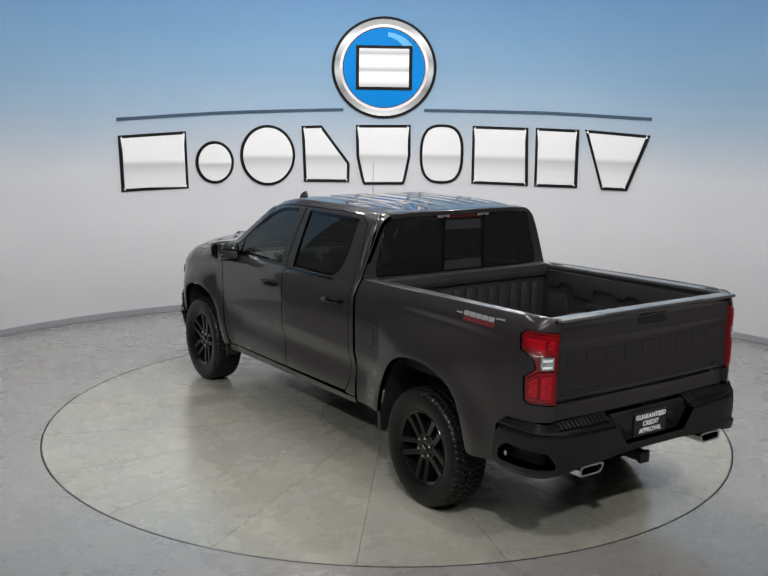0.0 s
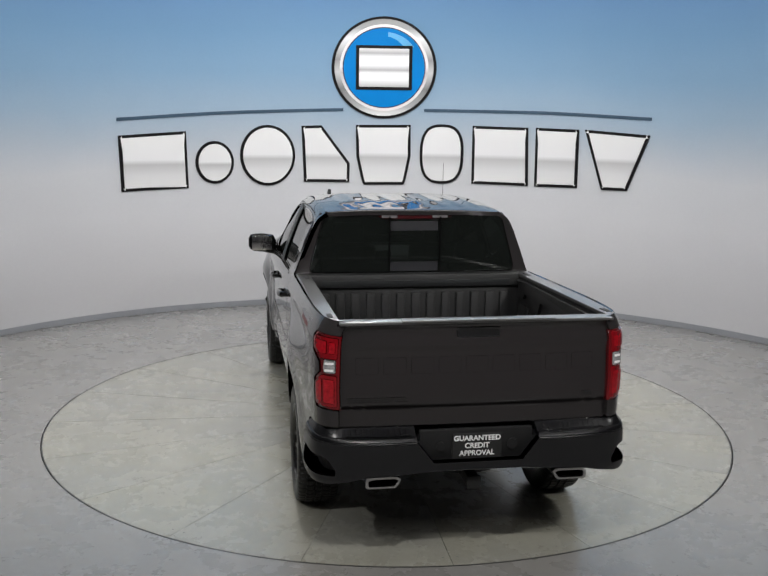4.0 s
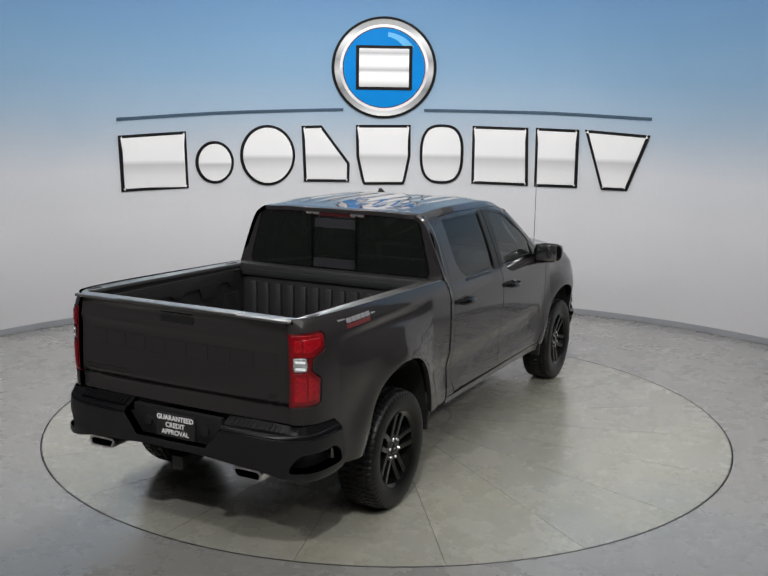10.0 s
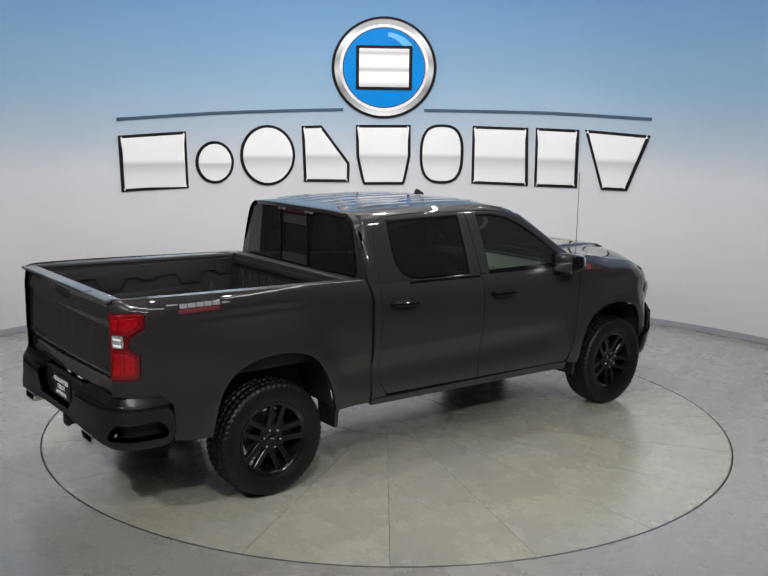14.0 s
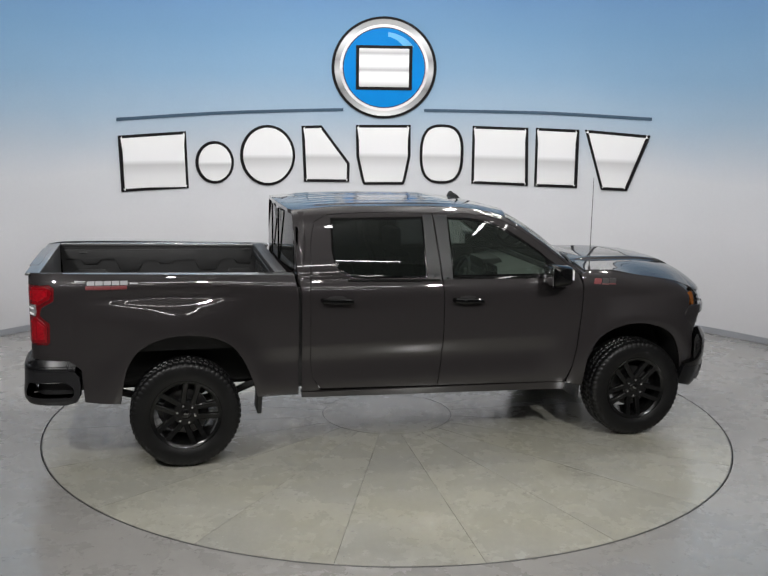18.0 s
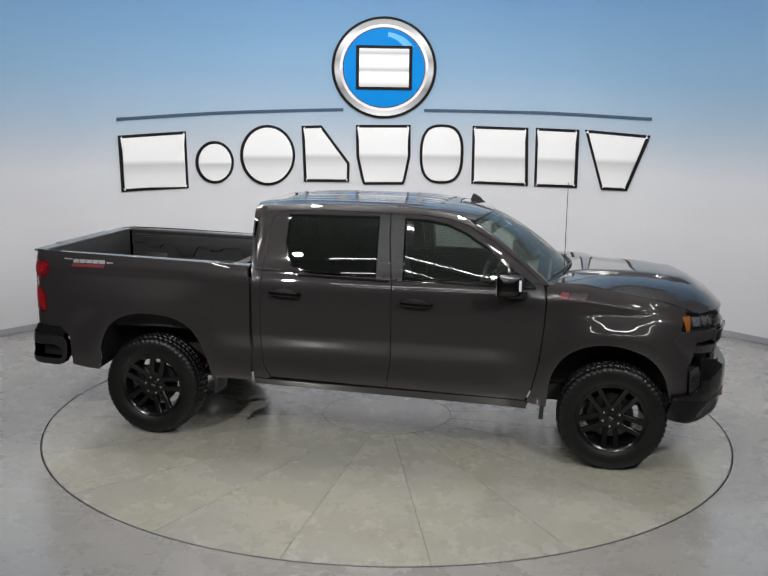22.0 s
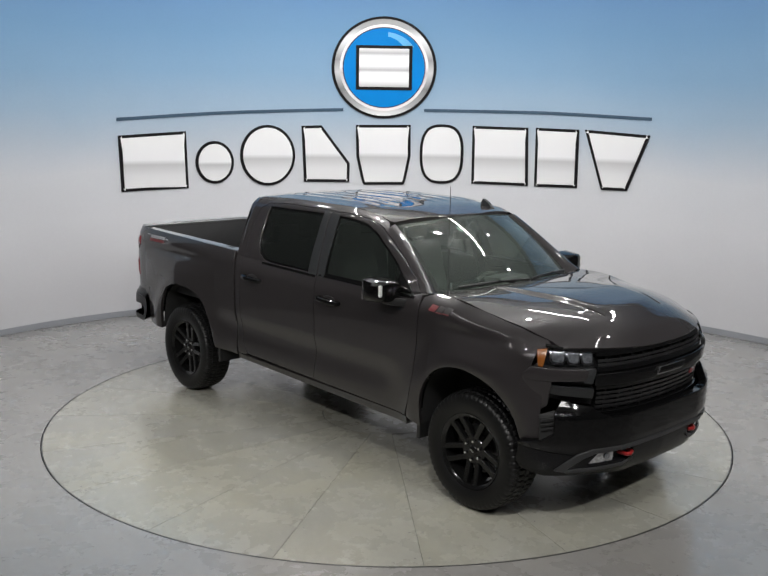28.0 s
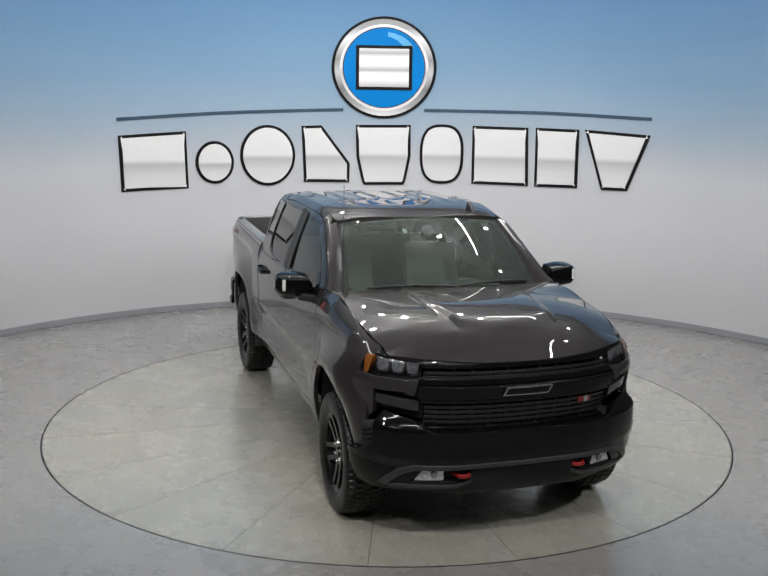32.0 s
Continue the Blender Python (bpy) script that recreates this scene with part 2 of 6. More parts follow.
TRIM_GREY = mat("trim_grey", (0.20, 0.205, 0.195), 0.6, var=0.1)
HEADLINER = mat("headliner", (0.35, 0.36, 0.34), 0.8, var=0.05)
GLASS_FRONT = glass("windshield_glass", (0.74, 0.83, 0.77), film=0.065)
GLASS_SIDE = glass("door_glass", (0.34, 0.38, 0.35), film=0.02)
GLASS_DARK = glass("privacy_glass", (0.05, 0.052, 0.055), film=0.012)
GLASS_CLEAR = glass("lamp_glass", (0.92, 0.93, 0.95))
STICKER = mat("grey_film", (0.019, 0.019, 0.022), 0.3, var=0.05)
STICKER_LIGHT = mat("pale_sticker", (0.45, 0.58, 0.52), 0.4, var=0.05)

# ---- building helpers ----


def part(name, bm, material, parent=None, label=""):
    """Links a bmesh, or a finished mesh, as one object under a thing or a part."""
    if isinstance(bm, bmesh.types.BMesh):
        me = bpy.data.meshes.new(name)
        bmesh.ops.recalc_face_normals(bm, faces=bm.faces)
        bm.to_mesh(me)
        bm.free()
        me.shade_smooth()
        me.set_sharp_from_angle(angle=radians(35))
    else:
        me = bm
    if material:
        me.materials.append(material)
    ob = new(name, me)
    ob.parent = parent
    if label:
        ob["label"] = label
    return ob


def thing(name, label, category, group="", kind="", material=None, bm=None):
    ob = part(name, bm, material) if bm is not None else new(name)
    return tagged(ob, label, category, group, kind)


def box(x0, x1, y0, y1, z0, z1, bevel=0.0, seg=2, bm=None):
    bm = bm or bmesh.new()
    got = bmesh.ops.create_cube(bm, size=1.0)["verts"]
    for v in got:
        v.co = Vector(((x0 + x1) / 2 + v.co.x * (x1 - x0), (y0 + y1) / 2 + v.co.y * (y1 - y0), (z0 + z1) / 2 + v.co.z * (z1 - z0)))
    if bevel:
        es = list({e for v in got for e in v.link_edges})
        bmesh.ops.bevel(bm, geom=es, offset=bevel, segments=seg, affect="EDGES", profile=0.6)
    return bm


def prism(poly, lift, bevel=0.0, bm=None):
    """Extrudes a planar polygon of 3D points by the vector lift."""
    bm = bm or bmesh.new()
    lift = Vector(lift)
    a = [bm.verts.new(p) for p in poly]
    b = [bm.verts.new(Vector(p) + lift) for p in poly]
    n = len(a)
    fs = [bm.faces.new(a[::-1]), bm.faces.new(b)]
    fs += [bm.faces.new((a[i], a[(i + 1) % n], b[(i + 1) % n], b[i])) for i in range(n)]
    if bevel:
        es = list({e for f in fs[:2] for e in f.edges})
        bmesh.ops.bevel(bm, geom=es, offset=bevel, segments=2, affect="EDGES", profile=0.6)
    return bm


def tube(path, r, seg=10, bm=None, caps=True):
    """A round bar along a path of points; r may be a list."""
    bm = bm or bmesh.new()
    pts = [Vector(p) for p in path]
    rs = r if isinstance(r, (list, tuple)) else [r] * len(pts)
    rings = []
    for i, p in enumerate(pts):
        d = (pts[min(i + 1, len(pts) - 1)] - pts[max(i - 1, 0)]).normalized()
        q = d.to_track_quat("Z", "Y").to_matrix()
        rings.append([bm.verts.new(p + q @ Vector((rs[i] * math.cos(2 * math.pi * k / seg), rs[i] * math.sin(2 * math.pi * k / seg), 0))) for k in range(seg)])
    for a, b in zip(rings, rings[1:]):
        for k in range(seg):
            bm.faces.new((a[k], a[(k + 1) % seg], b[(k + 1) % seg], b[k]))
    if caps:
        bm.faces.new(rings[0][::-1])
        bm.faces.new(rings[-1])
    return bm


def lathe(profile, seg=48, axis="Y", bm=None, closed=False):
    """Turns a profile of (radius, along) about an axis through the origin."""
    bm = bm or bmesh.new()
    rings = []
    for r, h in profile:
        ring = []
        for k in range(seg):
            c, s = r * math.cos(2 * math.pi * k / seg), r * math.sin(2 * math.pi * k / seg)
            ring.append(bm.verts.new((c, h, s) if axis == "Y" else (c, s, h)))
        rings.append(ring)
    pairs = list(zip(rings, rings[1:] + rings[:1])) if closed else list(zip(rings, rings[1:]))
    for a, b in pairs:
        for k in range(seg):
            bm.faces.new((a[k], a[(k + 1) % seg], b[(k + 1) % seg], b[k]))
    return bm


def curve1(xs, ys):
    """A smooth curve through points (monotone cubic)."""
    xs, ys = np.array(xs, float), np.array(ys, float)
    d = np.diff(ys) / np.diff(xs)
    m = np.zeros(len(xs))
    m[0], m[-1] = d[0], d[-1]
    for i in range(1, len(xs) - 1):
        if d[i - 1] * d[i] > 0:
            m[i] = 2 * d[i - 1] * d[i] / (d[i - 1] + d[i])

    def f(x):
        if x <= xs[0]:
            return float(ys[0] + m[0] * (x - xs[0]))
        if x >= xs[-1]:
            return float(ys[-1] + m[-1] * (x - xs[-1]))
        i = int(np.searchsorted(xs, x) - 1)
        h = xs[i + 1] - xs[i]
        t = (x - xs[i]) / h
        return float((2 * t**3 - 3 * t**2 + 1) * ys[i] + (t**3 - 2 * t**2 + t) * h * m[i] + (3 * t**2 - 2 * t**3) * ys[i + 1] + (t**3 - t**2) * h * m[i + 1])
    return f


def dense(loop, step):
    out = []
    for (a, b), (c, d) in zip(loop, loop[1:] + loop[:1]):
        n = max(1, math.ceil(math.hypot(c - a, d - b) / step))
        out += [(a + (c - a) * k / n, b + (d - b) * k / n) for k in range(n)]
    return out


def rounded(loop, r, seg=4):
    """A polygon with its corners rounded; r one radius or one for each corner."""
    n, out = len(loop), []
    for i, p in enumerate(loop):
        rad = r[i] if isinstance(r, (list, tuple)) else r
        p = Vector(p)
        a, b = Vector(loop[i - 1]) - p, Vector(loop[(i + 1) % n]) - p
        k = min(rad, a.length * 0.45, b.length * 0.45)
        if k <= 1e-6:
            out.append(tuple(p))
            continue
        a, b = p + a.normalized() * k, p + b.normalized() * k
        for j in range(seg + 1):
            t = j / seg
            q = a * (1 - t) ** 2 + p * 2 * t * (1 - t) + b * t * t
            out.append((q.x, q.y))
    return out


def sheet(outer, fmap, out, holes=(), step=(0.08, 0.08), thick=0.02, edge=0.003, name="sheet"):
    """A pressed panel: the plane outline (u, v), with holes, laid on the surface fmap(u, v), with rounded edges turned in by thick.
    out: a direction, or a function of the point, to which the face looks."""
    bm = bmesh.new()
    es = []
    for loop in (outer, *holes):
        vs = [bm.verts.new((u, v, 0)) for u, v in dense(list(loop), min(step) * 0.8)]
        es += [bm.edges.new((vs[i - 1], vs[i])) for i in range(len(vs))]
    bmesh.ops.triangle_fill(bm, use_beauty=True, use_dissolve=False, edges=es, normal=(0, 0, 1))
    us, vs = [p[0] for p in outer], [p[1] for p in outer]
    for lo, hi, st, no in ((min(us), max(us), step[0], (1, 0, 0)), (min(vs), max(vs), step[1], (0, 1, 0))):
        n = int((hi - lo) / st)
        for k in range(1, n + 1):
            c = lo + (hi - lo) * k / (n + 1)
            bmesh.ops.bisect_plane(bm, geom=bm.verts[:] + bm.edges[:] + bm.faces[:], dist=1e-5, plane_co=(c * no[0], c * no[1], 0), plane_no=no)
    bm.verts.index_update()
    flat = [(v.co.x, v.co.y) for v in bm.verts]
    faces = [[v.index for v in f.verts] for f in bm.faces]
    rim = []
    for e in bm.edges:
        if len(e.link_faces) == 1:
            lo = [x for x in e.link_faces[0].loops if x.edge == e][0]
            mid = e.link_faces[0].calc_center_median()
            p, q = lo.vert.co, lo.link_loop_next.vert.co
            d = Vector((q.y - p.y, p.x - q.x))
            if d.dot(Vector((mid.x - p.x, mid.y - p.y))) > 0:
                d = -d
            rim.append((lo.vert.index, lo.link_loop_next.vert.index, d.normalized()))
    bm.free()
    h = 1e-4
    P, N = [], []
    for u, v in flat:
        p = Vector(fmap(u, v))
        n = (Vector(fmap(u + h, v)) - Vector(fmap(u - h, v))).cross(Vector(fmap(u, v + h)) - Vector(fmap(u, v - h)))
        n.normalize()
        o = Vector(out(p)) if callable(out) else Vector(out)
        P.append(p)
        N.append(-n if n.dot(o) < 0 else n)
    # faces look outwards
    for f in faces:
        g = (P[f[1]] - P[f[0]]).cross(P[f[2]] - P[f[0]])
        if g.dot(N[f[0]]) < 0:
            f.reverse()
    if thick:
        side = {}
        for a, b, d in rim:
            t = (P[b] - P[a]).cross(N[a] + N[b]).normalized()
            away = Vector(fmap(flat[a][0] + d.x * h, flat[a][1] + d.y * h)) - P[a]
            if t.dot(away) < 0:
                t = -t
            for k in (a, b):
                side.setdefault(k, []).append(t)
        first, second = {}, {}
        for k, ts in side.items():
            t = sum(ts, Vector()).normalized()
            first[k] = len(P)
            P.append(P[k] + t * edge - N[k] * edge)
            N.append(t)
            second[k] = len(P)
            P.append(P[k] + t * edge - N[k] * (thick + edge))
            N.append(t)
        for a, b, _ in rim:
            k = len(faces)
            faces.append([b, a, first[a], first[b]])
            faces.append([first[b], first[a], second[a], second[b]])
    me = bpy.data.meshes.new(name)
    me.from_pydata([tuple(p) for p in P], [], faces)
    me.shade_smooth()
    me.normals_split_custom_set_from_vertices([tuple(n) for n in N])
    return me

def grow(loop, d):
    """The outline moved out by d (in for d < 0)."""
    n = len(loop)
    area = sum(a[0] * b[1] - b[0] * a[1] for a, b in zip(loop, loop[1:] + loop[:1]))
    out = []
    for i in range(n):
        a, p, b = Vector(loop[i - 1]), Vector(loop[i]), Vector(loop[(i + 1) % n])
        e, f = (p - a).normalized(), (b - p).normalized()
        m = Vector((e.y + f.y, -e.x - f.x)).normalized()
        c = max(0.5, m.dot(Vector((e.y, -e.x))))
        out.append(tuple(p + m * (d / c) * (1 if area > 0 else -1)))
    return out


# ---- the booth ----


def on_wall(off):
    """Degrees round the booth and height, off metres inside the wall's face."""
    def f(a, z):
        r = WALL_R - off
        return (WALL_C[0] + r * math.sin(radians(a)), WALL_C[1] + r * math.cos(radians(a)), z)
    return f


def inward(p):
    return (WALL_C[0] - p[0], WALL_C[1] - p[1], 0)


def wall_shell(name, z0, z1, r, thick, material, label):
    """The booth's round back, seven tenths of a half circle."""
    line = []
    for k in range(0, 53):
        a = radians(-65 + 2.5 * k)
        line.append((math.sin(a), math.cos(a)))
    bm = bmesh.new()
    rows = []
    for rr in (r, r + thick):
        pts = [(WALL_C[0] + rr * x, WALL_C[1] + rr * y) for x, y in line]
        rows.append([[bm.verts.new((x, y, z)) for x, y in pts] for z in (z0, z1)])
    (ib, it), (ob_, ot) = rows
    for i in range(len(ib) - 1):
        for q in ((ib[i], ib[i + 1], it[i + 1], it[i]), (ob_[i], ot[i], ot[i + 1], ob_[i + 1]), (it[i], it[i + 1], ot[i + 1], ot[i]), (ib[i], ob_[i], ob_[i + 1], ib[i + 1])):
            bm.faces.new(q)
    for i in (0, -1):
        bm.faces.new((ib[i], it[i], ot[i], ob_[i]))
    return thing(name, label, "wall" if "wall" in name else "baseboard", kind="structure", material=material, bm=bm)


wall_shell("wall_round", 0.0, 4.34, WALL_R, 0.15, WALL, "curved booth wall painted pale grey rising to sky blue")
wall_shell("wall_upper", 4.343, CEIL_Z, WALL_R + 0.03, 0.12, DARK_WALL, "dark curved wall band above the painted wall")
wall_shell("baseboard", 0.004, 0.078, WALL_R - 0.012, 0.010, BASE_GREY, "grey vinyl baseboard along the curved wall")
thing("wall_open_side", "dark end wall behind the camera", "wall", kind="structure", material=DARK_WALL, bm=box(-6.0, 6.1, -11.15, -11.0, 0, CEIL_Z))
for n, x in (("wall_hall_west", -5.40), ("wall_hall_east", 5.32)):
    thing(n, "dark side wall of the hall behind the camera", "wall", kind="structure", material=DARK_WALL, bm=box(x, x + 0.15, -11.0, 1.86, 0, CEIL_Z))
thing("ceiling_hall", "dark ceiling of the hall behind the camera", "ceiling", kind="structure", material=DARK_WALL, bm=box(-6.0, 6.1, -11.15, -6.8, CEIL_Z, CEIL_Z + 0.12))
thing("ceiling", "pale grey painted ceiling of the booth", "ceiling", kind="structure", material=CEILING, bm=box(-6.0, 6.1, -6.8, 5.4, CEIL_Z, CEIL_Z + 0.12))


def floor_ring():
    """The floor round the turntable's pit."""
    bm = bmesh.new()
    n = 120
    a = [bm.verts.new(((TABLE_R + 0.007) * math.cos(2 * math.pi * k / n), (TABLE_R + 0.007) * math.sin(2 * math.pi * k / n), 0)) for k in range(n)]
    low = [bm.verts.new((v.co.x, v.co.y, -0.12)) for v in a]
    b = []
    for v in a:
        d = Vector((v.co.x, v.co.y)).normalized()
        s = min(6.3 / abs(d.x) if abs(d.x) > 1e-6 else 1e9, (5.5 if d.y > 0 else 11.3) / abs(d.y) if abs(d.y) > 1e-6 else 1e9)
        b.append(bm.verts.new((d.x * s, d.y * s, 0)))
    for x, y in ((6.3, 5.5), (-6.3, 5.5), (-6.3, -11.3), (6.3, -11.3)):
        near = min(b, key=lambda v: (v.co.x - x) ** 2 + (v.co.y - y) ** 2)
        near.co.x, near.co.y = x, y
    for k in range(n):
        j = (k + 1) % n
        bm.faces.new((a[k], b[k], b[j], a[j]))
        bm.faces.new((low[k], a[k], a[j], low[j]))
    bm.faces.new(low[::-1])
    return bm


thing("floor", "polished grey concrete floor round the turntable", "floor", kind="structure", material=FLOOR, bm=floor_ring())

# sign on the curved wall: plain shapes in the sign's colours
def ellipse(a0, a1, z0, z1, n=40, k=1.0):
    """An upright oval of angle and height, squarer for a larger k."""
    out = []
    for j in range(n):
        c, d = math.cos(2 * math.pi * j / n), math.sin(2 * math.pi * j / n)
        out.append(((a0 + a1) / 2 + (a1 - a0) / 2 * math.copysign(abs(c) ** (1 / k), c), (z0 + z1) / 2 + (z1 - z0) / 2 * math.copysign(abs(d) ** (1 / k), d)))
    return out


def shrink(loop, d):
    """The outline of angle and height moved in by d metres."""
    m = radians(1) * WALL_R
    return [(x / m, z) for x, z in grow([(a * m, z) for a, z in loop], -d)]


sign_shapes = [
    (rounded([(-37.87, 1.652), (-28.78, 1.676), (-29, 2.431), (-38.11, 2.372)], 0.02),),
    (ellipse(-27.75, -22.48, 1.729, 2.303),),
    (ellipse(-21.58, -13.92, 1.693, 2.526),),
    (rounded([(-12.68, 1.745), (-6.3, 1.74), (-6.25, 2.009), (-10.21, 2.528), (-13.01, 2.518)], 0.02),),
    (rounded([(-4.42, 1.707), (1.56, 1.715), (2.32, 2.109), (2.24, 2.551), (-5.4, 2.541), (-5.29, 2.099)], [0.3, 0.3, 0.02, 0.02, 0.02, 0.02], 6),),
    (ellipse(3.63, 9.76, 1.739, 2.565, 40, 1.35),),
    (rounded([(10.99, 1.75), (18.9, 1.742), (18.63, 2.537), (10.94, 2.551)], 0.02),),
    (rounded([(19.79, 1.738), (25.69, 1.743), (25.62, 2.523), (19.71, 2.539)], 0.02),),
    (rounded([(29.0, 1.735), (32.5, 1.736), (35.2, 2.467), (26.42, 2.525)], 0.02),),
]


def sign_block(loop):
    t = thing("sign_block", "white sign shape with a dark outline on the curved wall", "sign", group="shapes of the wall sign")
    step = (0.8, 0.3)
    part("outline", sheet(loop, on_wall(0.022), inward, step=step, thick=0.018, edge=0.001), SIGN_DARK, t, "dark outline board")
    part("face", sheet(shrink(loop, 0.040), on_wall(0.034), inward, step=step, thick=0.014, edge=0.002), SIGN_WHITE, t, "white face with printed gloss bands")


for row in sign_shapes:
    sign_block(*row)

for lo, hi, za, zb in ((-38.2, -7.2, 2.585, 2.745), (4.1, 35.2, 2.755, 2.68)):
    mid = curve1([-38.2, -20, -1.5, 18, 35.2], [2.578, 2.70, 2.755, 2.745, 2.676])
    n = 24
    up = [(lo + (hi - lo) * k / n, mid(lo + (hi - lo) * k / n) + 0.02) for k in range(n + 1)]
    dn = [(a, z - 0.04) for a, z in up]
    thing("sign_rule", "thin slate rule arching over the sign blocks", "sign", group="rules of the wall sign", material=SIGN_SLATE,
          bm=sheet(up + dn[::-1], on_wall(0.016), inward, step=(1.2, 0.3), thick=0.014, edge=0.001))


def emblem():
    t = thing("sign_emblem", "round blue emblem with a silver ring on the wall", "sign")
    a0, z0, ra, rz = -1.58, 3.325, 7.26, 0.69

    def disc(k, n=56):
        return [(a0 + ra * k * math.cos(2 * math.pi * j / n), z0 + rz * k * math.sin(2 * math.pi * j / n)) for j in range(n)]
    st = (1.2, 0.12)
    part("backing", sheet(disc(1.0), on_wall(0.030), inward, step=st, thick=0.026, edge=0.002), SIGN_DARK, t, "dark round backing")
    part("ring", sheet(disc(0.945), on_wall(0.048), inward, holes=[disc(0.855)], step=st, thick=0.016, edge=0.004), SIGN_SILVER, t, "silver ring with reflection bands in its colour")
    part("inner_ring", sheet(disc(0.855), on_wall(0.043), inward, holes=[disc(0.80)], step=st, thick=0.010, edge=0.003), SIGN_WHITE, t, "bright inner ring with printed gloss bands")
    part("navy_ring", sheet(disc(0.80), on_wall(0.040), inward, holes=[disc(0.775)], step=st, thick=0.008, edge=0.001), SIGN_NAVY, t, "thin navy ring")
    part("field", sheet(disc(0.775), on_wall(0.040), inward, step=st, thick=0.008, edge=0.002), SIGN_BLUE, t, "glossy blue field")
    hi = [(a0 + ra * 0.70 * math.sin(radians(b)), z0 + rz * 0.70 * math.cos(radians(b))) for b in range(6, 58, 4)]
    hi += [(a0 + ra * 0.50 * math.sin(radians(b)), z0 + rz * 0.62 * math.cos(radians(b))) for b in range(50, 4, -6)]
    part("gloss_patch", sheet(hi, on_wall(0.044), inward, step=st, thick=0.003, edge=0.001), SIGN_PALE, t, "printed pale blue gloss patch")
    k = [(a0 - 3.9, z0 - 0.30), (a0 + 3.9, z0 - 0.30), (a0 + 3.9, z0 + 0.30), (a0 - 3.9, z0 + 0.30)]
    i = [(a0 - 3.45, z0 - 0.257), (a0 + 3.45, z0 - 0.257), (a0 + 3.45, z0 + 0.257), (a0 - 3.45, z0 + 0.257)]
    part("block_outline", sheet(rounded(k, 0.03), on_wall(0.052), inward, step=st, thick=0.010, edge=0.001), SIGN_DARK, t, "dark block outline")
    part("block", sheet(rounded(i, 0.03), on_wall(0.060), inward, step=st, thick=0.006, edge=0.002), SIGN_CHROME, t, "plain silver block with reflection bands in its colour")


emblem()


def lamp_fixture(p, q):
    t = thing("spot_light", "round ceiling spot light with a grey housing", "ceiling light", group="ceiling spot lights")
    d = (Vector(q) - Vector(p)).normalized()
    a = Vector(p) - d * 0.065
    part("housing", tube([a - d * 0.14, a - d * 0.10, a - d * 0.02, a], [0.05, 0.09, 0.10, 0.10], 20), STEEL_GREY, t)
    part("stem", tube([a - d * 0.12, (a.x - d.x * 0.12, a.y - d.y * 0.12, CEIL_Z - 0.004)], 0.015, 8), STEEL_GREY, t)


for p, _ in LAMPS:
    lamp_fixture(p, (p[0], p[1], 0.4))
for p in FRONT_LAMPS:
    lamp_fixture(p, (p[0] * 0.6, -0.6, 1.1))
for (x, y, z), turn, length in BATTENS:
    t = thing("batten_light", "long slim ceiling light with a grey channel", "ceiling light", group="ceiling batten lights")
    t.matrix_basis = pose(x, y, z, 0, 0, turn)
    part("channel", box(-length / 2 - 0.05, length / 2 + 0.05, -0.05, 0.05, 0.006, 0.06, 0.006), STEEL_GREY, t)
    for e in (-0.9, 0.9):
        part("hanger", tube([(e, 0, 0.055), (e, 0, CEIL_Z - z - 0.003)], 0.01, 8), STEEL_GREY, t)

# ---- the turntable ----
turntable = thing("turntable", "round concrete turntable with radial joints, flush with the floor", "turntable")


def table_bed():
    bm = lathe([(0.0001, -0.055), (TABLE_R, -0.055), (TABLE_R, -0.10), (0.0001, -0.10)], 120, axis="Z")
    return bm


part("bed", table_bed(), JOINT, turntable, "dark bed under the slabs")


def wedge(a0, a1, r0, r1, gap):
    n = 10
    def arc(r, lo, hi):
        g = math.degrees(gap / r)
        return [(r * math.cos(radians(lo + g + (hi - lo - 2 * g) * k / n)), r * math.sin(radians(lo + g + (hi - lo - 2 * g) * k / n)), -0.05) for k in range(n + 1)]
    return prism(arc(r0, a0, a1) + arc(r1, a0, a1)[::-1], (0, 0, 0.05), 0.0)


slab = part("slab", wedge(-9, 9, 0.5875, TABLE_R - 0.010, 0.0015), TABLE, turntable, "concrete slab")
for k in range(1, 20):
    o = new("slab", slab.data)
    o.parent = turntable
    o["label"] = "concrete slab"
    o.matrix_basis = pose(0, 0, 0, 0, 0, 18 * k)
part("hub", lathe([(0.0001, 0.0), (0.580, 0.0), (0.581, -0.05), (0.0001, -0.05)], 64, axis="Z"), TABLE, turntable, "round concrete hub plate")
part("hub_ring", lathe([(0.5822, -0.0015), (0.5862, -0.0015), (0.5862, -0.05), (0.5822, -0.05)], 64, axis="Z", closed=True), STEEL, turntable, "steel hub ring")
part("rim", lathe([(TABLE_R - 0.008, -0.001), (TABLE_R - 0.002, -0.001), (TABLE_R - 0.002, -0.09), (TABLE_R - 0.008, -0.09)], 160, axis="Z", closed=True), STEEL, turntable, "dark steel rim")


def table_bolts():
    bm = bmesh.new()
    for k in range(20):
        a = radians(9 + 18 * k)
        for r in (0.75, 1.15, 1.62, 2.08, 2.50, 2.86):
            for s in (-1, 1):
                x, y = r * math.cos(a) - s * 0.045 * math.sin(a), r * math.sin(a) + s * 0.045 * math.cos(a)
                vs = [bm.verts.new((x + 0.0075 * math.cos(j * math.pi / 3), y + 0.0075 * math.sin(j * math.pi / 3), 0.0015)) for j in range(6)]
                bm.faces.new(vs)
    return bm


